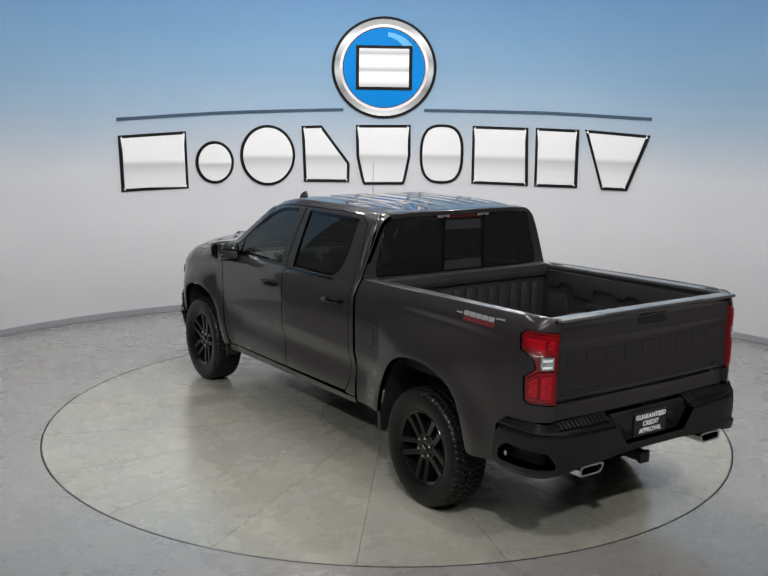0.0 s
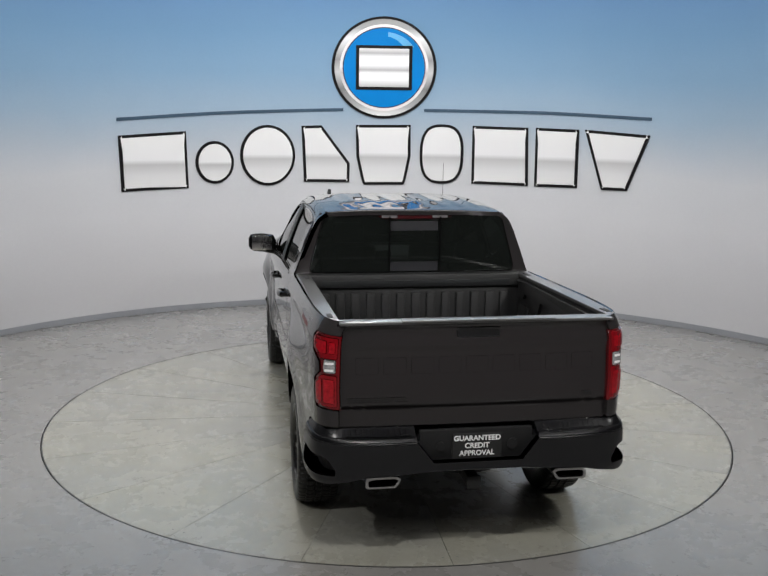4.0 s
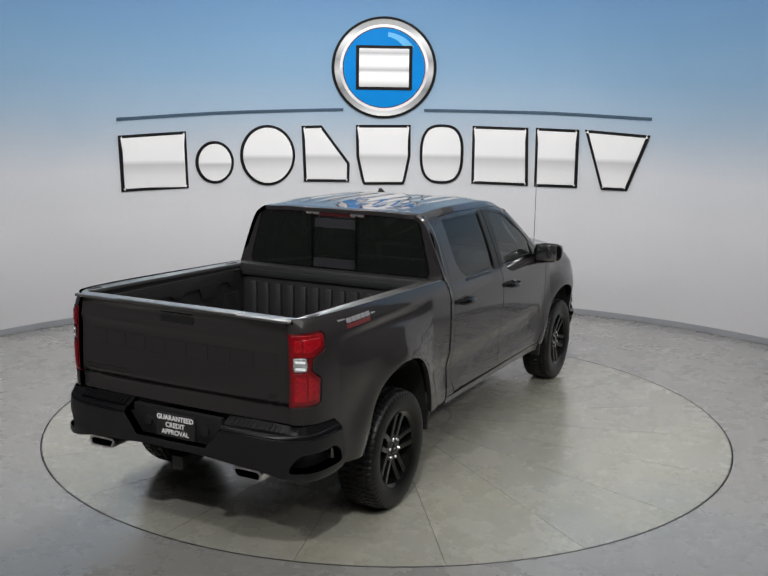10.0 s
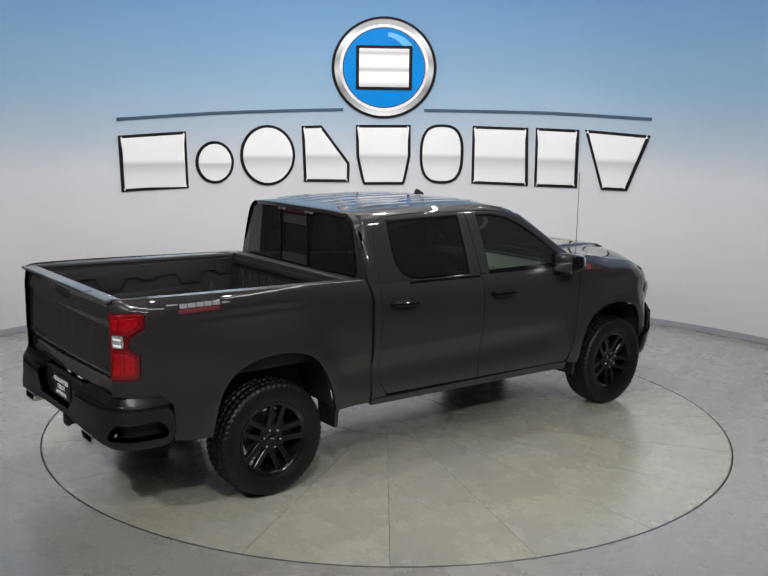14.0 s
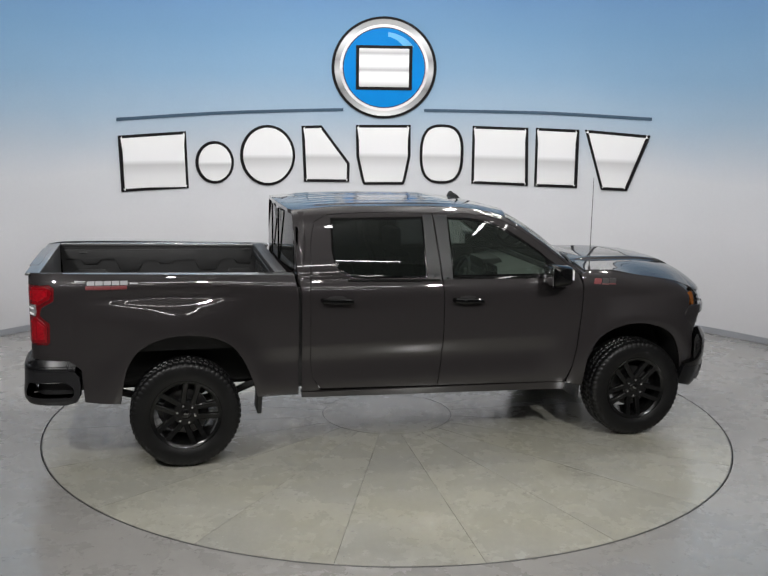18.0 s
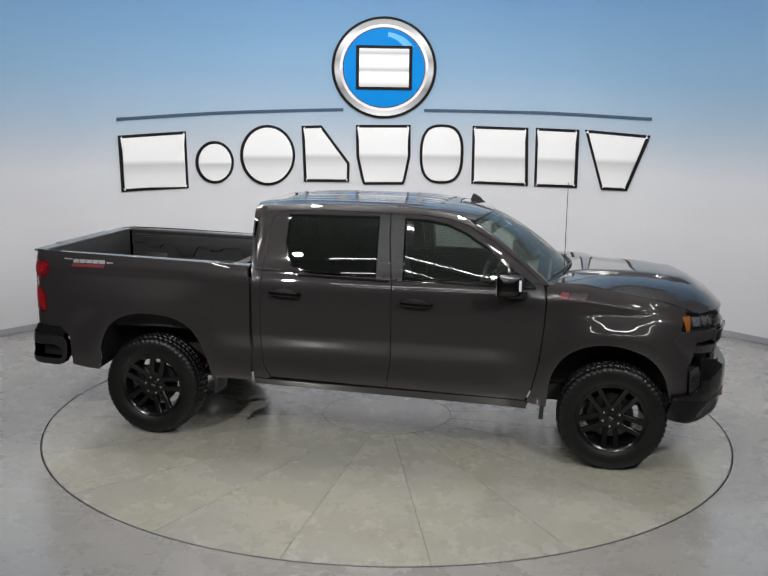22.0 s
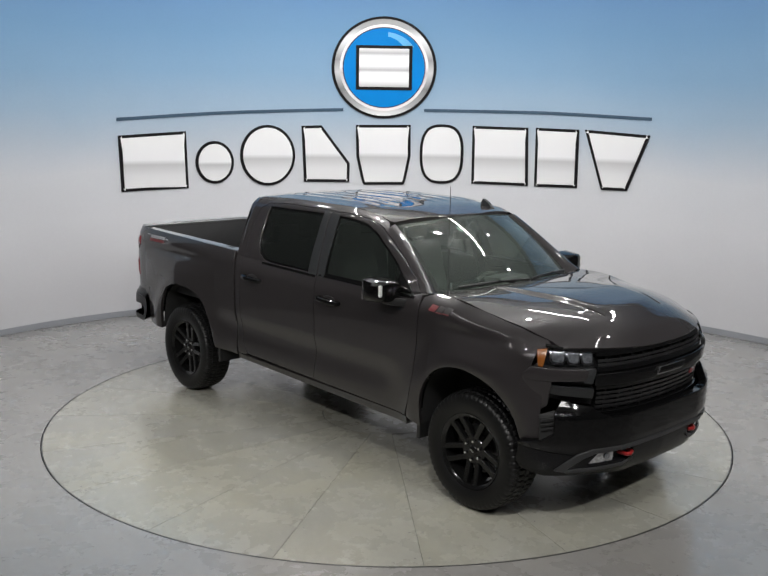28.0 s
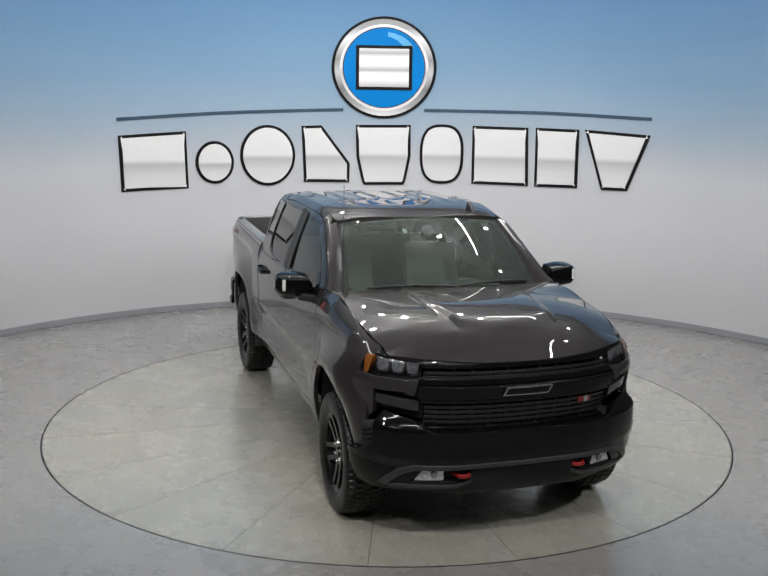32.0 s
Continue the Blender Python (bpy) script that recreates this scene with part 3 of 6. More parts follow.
tagged(part("bolts", table_bolts(), BOLT, turntable, "small dark bolt heads beside the joints"), kind="stuff")
TABLE_TURN = 16 + 9                # the slabs' first joint against the truck's nose

# ---- the pickup: x forward, y to its left, z up, from the middle of the wheelbase on the ground ----
pickup = thing("pickup_truck", "dark brown-black crew cab pickup truck with black wheels on the turntable", "pickup truck")
AXLE = 1.8735
TYRE_R = 0.417

shoulder = curve1([-3.1, -2.6, -1.04, -0.95, 0.5, 1.25, 1.40, 1.58, 1.88, 2.22, 2.42, 2.60], [1.515, 1.508, 1.468, 1.425, 1.412, 1.412, 1.44, 1.437, 1.385, 1.328, 1.262, 1.20])
round_in = curve1([-3.1, -1.05, -0.95, 1.2, 1.45, 2.0, 2.6], [0.050, 0.045, 0.042, 0.042, 0.115, 0.125, 0.12])
base_w = curve1([0.34, 0.46, 0.56, 0.70, 0.95, 1.15, 1.30, 1.60], [0.90, 0.938, 0.962, 0.976, 0.984, 0.988, 0.984, 0.975])
roof_edge = curve1([-1.10, -0.95, -0.40, 0.30, 0.60, 0.76, 0.95, 1.10, 1.25, 1.40], [1.920, 1.938, 1.955, 1.945, 1.905, 1.852, 1.735, 1.632, 1.525, 1.425])
green = curve1([0.0, 0.12, 0.35, 0.60, 0.80, 0.90, 0.96, 1.0], [0.942, 0.926, 0.884, 0.832, 0.788, 0.758, 0.724, 0.690])
plan_x = curve1([-3.06, -3.02, -2.96, -2.88, -2.80, -2.72, -1.0, 1.0, 2.10, 2.25, 2.40, 2.52, 2.66, 2.80],
                [-2.975, -2.968, -2.940, -2.878, -2.802, -2.72, -1.0, 1.0, 2.10, 2.245, 2.385, 2.48, 2.575, 2.645])
plan_in = curve1([-3.06, -3.02, -2.96, -2.88, -2.80, -2.72, -2.60, -2.40, -2.0, 1.5, 2.10, 2.25, 2.40, 2.52, 2.66, 2.80],
                 [0.186, 0.149, 0.101, 0.056, 0.034, 0.022, 0.011, 0.003, 0.0, 0.0, 0.0, 0.016, 0.061, 0.124, 0.224, 0.345])


def ease(t):
    t = min(1.0, max(0.0, t))
    return t * t * (3 - 2 * t)


def half_width(u, z):
    top = shoulder(u)
    lean = max(0.0, 1 - (top - z) / 0.15) if z < top else 1.0
    y = base_w(min(z, 1.5)) - round_in(u) * lean * lean
    for xw, k in ((-AXLE, 0.034), (AXLE, 0.036)):
        e = math.hypot((u - xw) / 0.62, (z - 0.46) / 0.62)
        y += k * math.exp(-((e - 0.90) / 0.21) ** 2)
    # a hollow under the shoulder that swells into the wheel flare
    for uc, ra, zu, k in ((-2.005, 0.66, 1.335, 1.0), (1.94, 0.47, 1.232, 0.9)):
        v = max(0.0, 1 - ((u - uc) / ra) ** 2) * k
        if v:
            y += v * (0.036 * ease((zu - z) / 0.19) * (1 - ease((zu - 0.21 - z) / 0.30)) - 0.018 * math.exp(-((z - zu) / 0.045) ** 2))
    if z > top and -1.15 < u < 1.45:
        q = (z - 1.412) / max(0.02, roof_edge(u) - 1.412)
        q = min(max(q, 0.0), 1.04)
        g = green(q) + 0.115 * min(1.0, max(0.0, (u - 0.66) / 0.66)) * q ** 1.5
        k = min(1.0, (z - top) / 0.03)
        y = y * (1 - k) + g * k
    # the doors tuck in along their lower third and come out again at the sill
    if 0.50 < z < 0.95 and -1.55 < u < 1.22:
        ends = ease((u + 1.55) / 0.55) * ease((1.22 - u) / 0.30)
        y -= 0.024 * ends * (ease((0.925 - z) / 0.145) if z > 0.78 else 1 - ease((0.78 - z) / 0.24))
    return y


def side_map(s, off=0.0):
    def f(u, z):
        return (plan_x(u), s * (half_width(u, z) - plan_in(u) - off), z)
    return f


def glass_map(s, loop, off):
    """A plain curved pane: the quadratic surface that lies closest to the body's side within the outline."""
    us, zs = [p[0] for p in loop], [p[1] for p in loop]
    pts = [(u, z) for u in np.linspace(min(us), max(us), 14) for z in np.linspace(min(zs), max(zs), 10) if z < roof_edge(u) - 0.06]
    rows = np.array([(1, u, z, u * u, u * z, z * z) for u, z in pts])
    k = np.linalg.lstsq(rows, np.array([half_width(u, z) for u, z in pts]), rcond=None)[0]

    def f(u, z):
        return (u, s * (float(k @ np.array((1, u, z, u * u, u * z, z * z))) - off), z)
    return f


def side_out(s):
    return lambda p: (0.25 * (1 if p[0] > 2.2 else -1 if p[0] < -2.75 else 0), s, 0.1)


def path(points):
    """A smooth plan line, mirrored about y = 0, by its length from the middle. Gives f(s) -> (x, y) and s at a given |y|."""
    pts = [Vector(p) for p in points]
    s = [0.0]
    for a, b in zip(pts, pts[1:]):
        s.append(s[-1] + (b - a).length)
    fx, fy = curve1(s, [p.x for p in pts]), curve1(s, [p.y for p in pts])
    sy = curve1([p.y for p in pts], s)

    def f(t):
        return fx(abs(t)), math.copysign(fy(abs(t)), t)
    return f, sy, s[-1]


def wrap_map(f, bulge, off=0.0):
    """Height z along the plan line f, pushed out by bulge(z)."""
    def g(t, z):
        x, y = f(t)
        h = 1e-3
        a, b = Vector(f(t + h)), Vector(f(t - h))
        n = Vector(((a - b).y, -(a - b).x)).normalized()
        if n.x * x < 0:
            n = -n
        k = bulge(z) - off
        return (x + n.x * k, y + n.y * k, z)
    return g


REAR_ARCH = [(-2.350, 0.53), (-2.300, 0.79), (-2.198, 0.948), (-2.03, 1.029), (-1.87, 1.046), (-1.66, 1.019), (-1.502, 0.924), (-1.395, 0.74), (-1.335, 0.53)]
FRONT_ARCH = [(1.372, 0.47), (1.40, 0.72), (1.497, 0.885), (1.64, 0.971), (1.81, 1.002), (1.98, 0.976), (2.135, 0.903), (2.252, 0.755), (2.315, 0.52)]


def smooth_line(pts, n=5):
    """A curve through the points (Catmull-Rom)."""
    out = []
    p = [pts[0]] + pts + [pts[-1]]
    for i in range(1, len(p) - 2):
        a, b, c, d = (Vector(q) for q in p[i - 1:i + 3])
        for k in range(n):
            t = k / n
            q = 0.5 * (2 * b + (c - a) * t + (2 * a - 5 * b + 4 * c - d) * t * t + (3 * b - a - 3 * c + d) * t ** 3)
            out.append((q.x, q.y))
    return out + [tuple(pts[-1])]


REAR_DOOR = [(-0.918, 0.80), (-0.900, 0.650), (-0.835, 0.562), (0.108, 0.536), (0.138, 0.74), (0.146, 1.00), (0.144, 1.30), (0.120, 1.60), (0.092, 1.902), (-0.45, 1.912), (-0.76, 1.900), (-0.862, 1.850), (-0.896, 1.70), (-0.910, 1.44), (-0.918, 1.30)]
FRONT_DOOR = [(0.118, 0.536), (1.205, 0.508), (1.262, 0.64), (1.300, 0.82), (1.330, 1.10), (1.338, 1.30), (1.318, 1.408), (1.20, 1.508), (1.05, 1.622), (0.88, 1.738), (0.72, 1.828), (0.55, 1.876), (0.36, 1.896), (0.102, 1.902), (0.130, 1.60), (0.154, 1.30), (0.156, 1.00), (0.148, 0.74)]
REAR_GLASS = [(-0.722, 1.866), (0.010, 1.868), (0.016, 1.425), (-0.50, 1.432), (-0.60, 1.445), (-0.675, 1.485), (-0.715, 1.55), (-0.728, 1.64)]
FRONT_GLASS = [(0.222, 1.862), (0.40, 1.855), (0.56, 1.828), (0.70, 1.770), (0.86, 1.672), (1.00, 1.575), (1.045, 1.535), (1.048, 1.415), (0.236, 1.420)]
SAIL = [(1.062, 1.522), (1.225, 1.412), (1.062, 1.412)]
LAMP_REAR = [(-3.034, 1.422), (-2.815, 1.430), (-2.785, 1.405), (-2.790, 1.318), (-2.885, 1.265), (-2.900, 1.205), (-2.825, 1.150), (-2.828, 1.010), (-2.850, 0.990), (-3.034, 0.990)]


def build_side(s):
    far = "left" if s > 0 else "right"
    f, o = side_map(s), side_out(s)
    st = (0.06, 0.05)
    # bed side with its wheel opening, up to the tail lamp
    bed = [(-1.016, 0.52), (-1.016, 1.33), (-1.044, 1.461), (-1.6, 1.478), (-2.3, 1.499), (-2.88, 1.512), (-3.01, 1.508), (-3.034, 1.49), (-3.034, 1.428)]
    bed += grow(LAMP_REAR, 0.006)[1:-1] + [(-3.034, 0.982), (-3.034, 0.885), (-2.70, 0.875), (-2.615, 0.80), (-2.600, 0.55)] + smooth_line(REAR_ARCH, 4)
    bedside = part("bed_side", sheet(bed, f, o, step=(0.028, 0.016), thick=0.03), PAINT, pickup)
    # front fender
    arch = smooth_line(FRONT_ARCH, 4)
    fen = [(1.228, 0.50), (1.272, 0.64), (1.311, 0.82), (1.342, 1.10), (1.350, 1.30), (1.345, 1.405), (1.42, 1.432), (1.58, 1.428), (1.88, 1.376), (2.20, 1.322), (2.38, 1.268), (2.43, 1.238), (2.375, 1.220), (2.350, 1.115), (2.395, 1.040), (2.430, 0.92), (2.436, 0.640), (2.345, 0.622)] + arch[::-1][1:]
    part("front_fender", sheet(fen, f, o, step=(0.025, 0.014), thick=0.03), PAINT, pickup)
    # cab frame: rear corner post, roof rail, windscreen post
    top = [(u, roof_edge(u)) for u in (-1.03, -0.95, -0.7, -0.4, 0.0, 0.3, 0.5, 0.62, 0.72)] + [(u, roof_edge(u) - 0.022) for u in (0.82, 0.95, 1.08, 1.2, 1.3)]
    inner = grow(FRONT_DOOR, 0.006)
    inner_f = [p for p in inner if p[1] > 1.35 and p[0] > 0.125]
    inner_f = sorted([p for p in inner_f if not (p[0] < 0.2 and p[1] < 1.7)], key=lambda p: -p[0])
    inner_r = [p for p in grow(REAR_DOOR, 0.006)]
    back = [p for p in inner_r if p[0] < 0.05 and p[1] > 1.85] + [p for p in inner_r if p[0] < -0.8 and p[1] <= 1.85 and p[1] > 0.6]
    back = sorted([p for p in back if p[1] > 1.88], key=lambda p: -p[0]) + sorted([p for p in back if p[1] <= 1.88], key=lambda p: -p[1])
    ring = [(-0.985, 0.545), (-0.985, 1.33), (-1.012, 1.47), (-1.024, 1.70)] + top + [(1.352, 1.422)] + inner_f + back + [(-0.845, 0.551), (-0.88, 0.545)]
    part("cab_side_frame", sheet(ring, f, o, step=(0.03, 0.018), thick=0.03, edge=0.002), PAINT, pickup)
    part("rocker", sheet([(-0.985, 0.492), (1.215, 0.436), (1.222, 0.498), (-0.832, 0.530), (-0.985, 0.536)], f, o, step=(0.15, 0.03), thick=0.06), PAINT, pickup, "lower sill")
    # doors
    for name, loop, win, grip in (("rear_door", REAR_DOOR, REAR_GLASS, -0.72), ("front_door", FRONT_DOOR, FRONT_GLASS, 0.342)):
        holes = [grow(win, 0.014)]
        if name == "front_door":
            w = grow(FRONT_GLASS, 0.014)
            holes = [[p for p in w if p[0] < 1.04 and p[1] > 1.5] + [(1.06, 1.538), (1.245, 1.418), (1.245, 1.400), (0.222, 1.405)]]
        door = part(name, sheet(loop, f, o, holes=holes, step=(0.04, 0.022), thick=0.03), PAINT, pickup)
        # seal and glass
        tr = grow(win, 0.013)
        part("window_seal", sheet(tr, side_map(s, 0.006), o, holes=[grow(win, -0.004)], step=(0.08, 0.06), thick=0.012, edge=0.002), BLACK_GLOSS, door, "black window seal")
        part("window_glass", sheet(grow(win, 0.008), glass_map(s, win, 0.012), o, step=(0.09, 0.06), thick=0), GLASS_DARK if name == "rear_door" else GLASS_SIDE, door, "dark tinted glass")
        zb = 1.388
        x0, x1 = ((-0.62, 0.12) if name == "rear_door" else (0.135, 1.26))
        part("belt_trim", sheet([(x0, zb + 0.012), (x1, zb - 0.004), (x1, zb + 0.012), (x0, zb + 0.028)], side_map(s, -0.004), o, step=(0.12, 0.03), thick=0.010, edge=0.002), BLACK_GLOSS, door, "glossy black belt strip")
        post = [(0.022, 1.400), (0.130, 1.398), (0.108, 1.62), (0.088, 1.892), (0.016, 1.894)] if name == "rear_door" else [(0.146, 1.398), (0.226, 1.396), (0.212, 1.890), (0.106, 1.892), (0.126, 1.62)]
        part("pillar_cover", sheet(post, side_map(s, -0.003), o, step=(0.06, 0.05), thick=0.008, edge=0.002), SATIN_PLASTIC, door, "satin grey pillar cover")
        # handle: cup and pull
        gz = 1.262 if name == "rear_door" else 1.232
        ys = s * half_width(grip, gz)
        hb = tube([(grip - 0.11, ys - s * 0.004, gz + 0.004), (grip - 0.10, ys + s * 0.030, gz + 0.003), (grip - 0.04, ys + s * 0.042, gz), (grip + 0.06, ys + s * 0.042, gz - 0.004), (grip + 0.115, ys + s * 0.032, gz - 0.007), (grip + 0.125, ys - s * 0.004, gz - 0.008)], [0.018, 0.023, 0.024, 0.024, 0.022, 0.018], 10)
        part("door_handle", hb, BLACK_GLOSS, door, "glossy black pull handle")
        cup = [(grip + 0.082 * math.cos(2 * math.pi * k / 20), gz + 0.034 * math.sin(2 * math.pi * k / 20)) for k in range(20)]
        part("handle_cup", sheet(cup, side_map(s, -0.0025), o, step=(0.06, 0.04), thick=0.004, edge=0.002), DECAL_DIM, door, "dark handle recess")
    part("mirror_sail", sheet(SAIL, side_map(s, 0.004), o, step=(0.06, 0.05), thick=0.012), BLACK_GLOSS, pickup, "black mirror base panel")
    # wing mirror
    bm = bmesh.new()
    rings = []
    for y, x0, x1, z0, z1 in ((0.955, 1.03, 1.13, 1.365, 1.46), (0.985, 0.990, 1.16, 1.342, 1.512), (1.08, 0.980, 1.175, 1.338, 1.528), (1.165, 0.980, 1.162, 1.345, 1.526), (1.205, 0.995, 1.130, 1.362, 1.515), (1.224, 1.02, 1.085, 1.39, 1.485)):
        lp = rounded([(x0, z0), (x1, z0 + 0.018), (x1, z1 - 0.022), (x0, z1)], 0.035, 4)
        rings.append([bm.verts.new((x, s * y, z)) for x, z in lp])
    for a, b in zip(rings, rings[1:]):
        for k in range(len(a)):
            bm.faces.new((a[k], a[(k + 1) % len(a)], b[(k + 1) % len(b)], b[k]))
    bm.faces.new(rings[0]), bm.faces.new(rings[-1])
    shell = part("mirror_shell", bm, BLACK_GLOSS, pickup, "glossy black wing mirror")
    part("mirror_glass", box(0.974, 0.9825, *sorted((s * 1.00, s * 1.192)), 1.362, 1.506, 0.003), CHROME, shell, "mirror glass")
    part("signal_lamp", box(1.110, 1.164, *sorted((s * 1.158, s * 1.186)), 1.400, 1.486, 0.012), glow_lamp, shell, "white side signal lens")
    part("mirror_arm", prism([(1.06, s * 0.92, 1.300), (1.22, s * 0.92, 1.305), (1.16, s * 1.07, 1.330), (1.05, s * 1.07, 1.330)], (0, 0, 0.06), 0.012), BLACK_PLASTIC, shell, "black mirror arm")
    # tail lamp wrapped round the corner
    lamp = part("tail_lamp", sheet(LAMP_REAR, side_map(s, 0.008), o, step=(0.035, 0.03), thick=0.03, edge=0.004), RED_DARK, pickup, "red tail lamp with a clear reversing lens")
    inner_u = [(-3.030, 1.410), (-2.832, 1.414), (-2.806, 1.396), (-2.810, 1.336), (-2.905, 1.284), (-2.920, 1.290), (-3.030, 1.290)]
    part("upper_lens", sheet(rounded(inner_u, 0.014), side_map(s, -0.004), o, step=(0.04, 0.03), thick=0.012, edge=0.004), RED_LENS, lamp, "bright red upper lens")
    inner_l = [(-3.030, 1.190), (-2.925, 1.190), (-2.846, 1.136), (-2.848, 1.016), (-2.866, 1.006), (-3.030, 1.004)]
    part("lower_lens", sheet(rounded(inner_l, 0.014), side_map(s, -0.004), o, step=(0.04, 0.03), thick=0.012, edge=0.004), RED_LENS, lamp, "bright red lower lens")
    clear = part("reversing_lens", sheet(rounded([(-3.020, 1.208), (-2.942, 1.208), (-2.934, 1.240), (-2.942, 1.280), (-3.020, 1.280)], 0.008), side_map(s, -0.007), o, step=(0.03, 0.025), thick=0.012, edge=0.004), CLEAR_LENS, lamp, "clear reversing lens")
    # two white streaks added as the bright glints of the reversing lens
    for z in (1.222, 1.262):
        part("lens_glint", sheet(rounded([(-3.012, z - 0.004), (-2.950, z - 0.009), (-2.950, z + 0.004), (-3.012, z + 0.008)], 0.004), side_map(s, -0.0095), o, step=(0.03, 0.02), thick=0.003, edge=0.001), WHITE_INK, clear, "white streak imitating a glint in the lens")
    for lp in ([(-3.016, 1.322), (-2.976, 1.322), (-2.976, 1.386), (-3.016, 1.384)], [(-2.955, 1.318), (-2.905, 1.318), (-2.836, 1.352), (-2.836, 1.394), (-2.955, 1.390)],
               [(-3.016, 1.026), (-2.942, 1.026), (-2.942, 1.166), (-3.016, 1.166)], [(-2.926, 1.030), (-2.864, 1.036), (-2.864, 1.130), (-2.926, 1.166)]):
        part("light_patch", sheet(rounded(lp, 0.009), side_map(s, -0.008), o, step=(0.035, 0.03), thick=0.006, edge=0.004), RED_BRIGHT, lamp, "bright red light patch")
    # decal on the bed side: grey bars over red bars
    for k in range(5):
        u = -2.555 + 0.058 * k
        part("decal_bar", sheet([(u, 1.428), (u + 0.052, 1.428), (u + 0.052, 1.456), (u, 1.456)], side_map(s, -0.0015), o, step=(0.05, 0.05), thick=0.001, edge=0.0005), DECAL_GREY, bedside, "pale grey decal bar")
        part("decal_bar", sheet([(u - 0.01, 1.396), (u + 0.046, 1.396), (u + 0.046, 1.422), (u - 0.01, 1.422)], side_map(s, -0.0015), o, step=(0.05, 0.05), thick=0.001, edge=0.0005), DECAL_RED, bedside, "red decal bar")
    part("decal_line", sheet([(-2.64, 1.452), (-2.565, 1.452), (-2.565, 1.458), (-2.64, 1.462)], side_map(s, -0.0015), o, step=(0.05, 0.05), thick=0.001, edge=0.0005), DECAL_GREY, bedside, "pale grey decal line")
    part("decal_line", sheet([(-2.255, 1.432), (-2.20, 1.434), (-2.20, 1.440), (-2.255, 1.444)], side_map(s, -0.0015), o, step=(0.05, 0.05), thick=0.001, edge=0.0005), DECAL_GREY, bedside, "pale grey decal line")
    # fender badge: plain slanted red bars on black
    for k, (u, w, mt) in enumerate(((1.435, 0.060, DECAL_RED), (1.510, 0.055, DECAL_DIM), (1.575, 0.055, DECAL_DIM))):
        part("fender_badge", sheet([(u, 1.332), (u + w, 1.328), (u + w + 0.02, 1.368), (u + 0.02, 1.374)], side_map(s, -0.004), o, step=(0.05, 0.05), thick=0.004, edge=0.001), mt, pickup, "slanted fender badge bar")
        if k:
            part("badge_edge", sheet([(u, 1.326), (u + w, 1.322), (u + w, 1.328), (u, 1.332)], side_map(s, -0.004), o, step=(0.05, 0.05), thick=0.004, edge=0.001), DECAL_RED, pickup, "thin red badge edge")
    # wheel housings
    for xw, arch_pts in ((-AXLE, REAR_ARCH), (AXLE, FRONT_ARCH)):
        sm = smooth_line(arch_pts, 3)
        bm = bmesh.new()
        a = [bm.verts.new((x, s * 0.955, z + 0.004)) for x, z in sm]
        b = [bm.verts.new((x, s * 0.56, z + 0.03)) for x, z in sm]
        for i in range(len(a) - 1):
            bm.faces.new((a[i], a[i + 1], b[i + 1], b[i]))
        bm.faces.new(b)
        part("wheel_housing", bm, UNDER, pickup, "black wheel housing")
    # mud flaps
    for x, z0 in ((-1.325, 0.385), (1.335, 0.36)):
        part("mud_flap", prism([(x, s * 0.72, 0.58), (x, s * 0.965, 0.58), (x - 0.012, s * 0.955, z0), (x - 0.012, s * 0.74, z0)], (0.035, 0, 0), 0.006), BLACK_PLASTIC, pickup, "black mud flap")


for s in (-1, 1):
    part("corner_post", tube([(-0.972, s * 0.895, 1.40), (-0.972, s * 0.872, 1.50), (-0.968, s * 0.808, 1.70), (-0.965, s * 0.752, 1.82), (-0.955, s * 0.690, 1.90)], 0.046, 12), PAINT, pickup)
glow_lamp = mat("signal_lens", (0.62, 0.63, 0.62), 0.2, var=0.1, scale=60, coat=0.6)
build_side(1)
build_side(-1)
tag_fuel = part("fuel_door", sheet(rounded([(-1.27, 0.985), (-1.115, 0.985), (-1.115, 1.14), (-1.27, 1.14)], 0.03), side_map(1, -0.0015), side_out(1), step=(0.05, 0.05), thick=0.003, edge=0.0025), PAINT, pickup, "fuel filler flap")

part("fuel_latch", sheet([(-1.245 + 0.015 * math.cos(k * math.pi / 6), 1.062 + 0.021 * math.sin(k * math.pi / 6)) for k in range(12)], side_map(1, -0.005), side_out(1), step=(0.05, 0.05), thick=0.003, edge=0.001), UNDER, tag_fuel, "small black latch")

# ---- roof, glass and cab back ----
roof_mid = curve1([-1.12, -1.0, -0.5, 0.1, 0.5, 0.80, 1.0], [1.938, 1.957, 1.982, 1.980, 1.955, 1.905, 1.85])


def roof_map(x, y):
    q = min(1.0, abs(y) / 0.70)
    e, m = roof_edge(x) if x < 0.8 else 1.838, roof_mid(x)
    z = m - (m - e) * q ** 4.5
    rib = sum(math.exp(-((abs(y) - c) / 0.040) ** 2) for c in (0.11, 0.26, 0.41, 0.55))
    fade = max(0.0, min(1.0, (0.45 - x) / 0.15)) * max(0.0, min(1.0, (x + 0.92) / 0.12))
    return (x, y, z + 0.0042 * rib * fade)


front_line = [(0.752 + 0.10 * (1 - (k / 8) ** 2), 0.668 * k / 8) for k in range(-8, 9)]
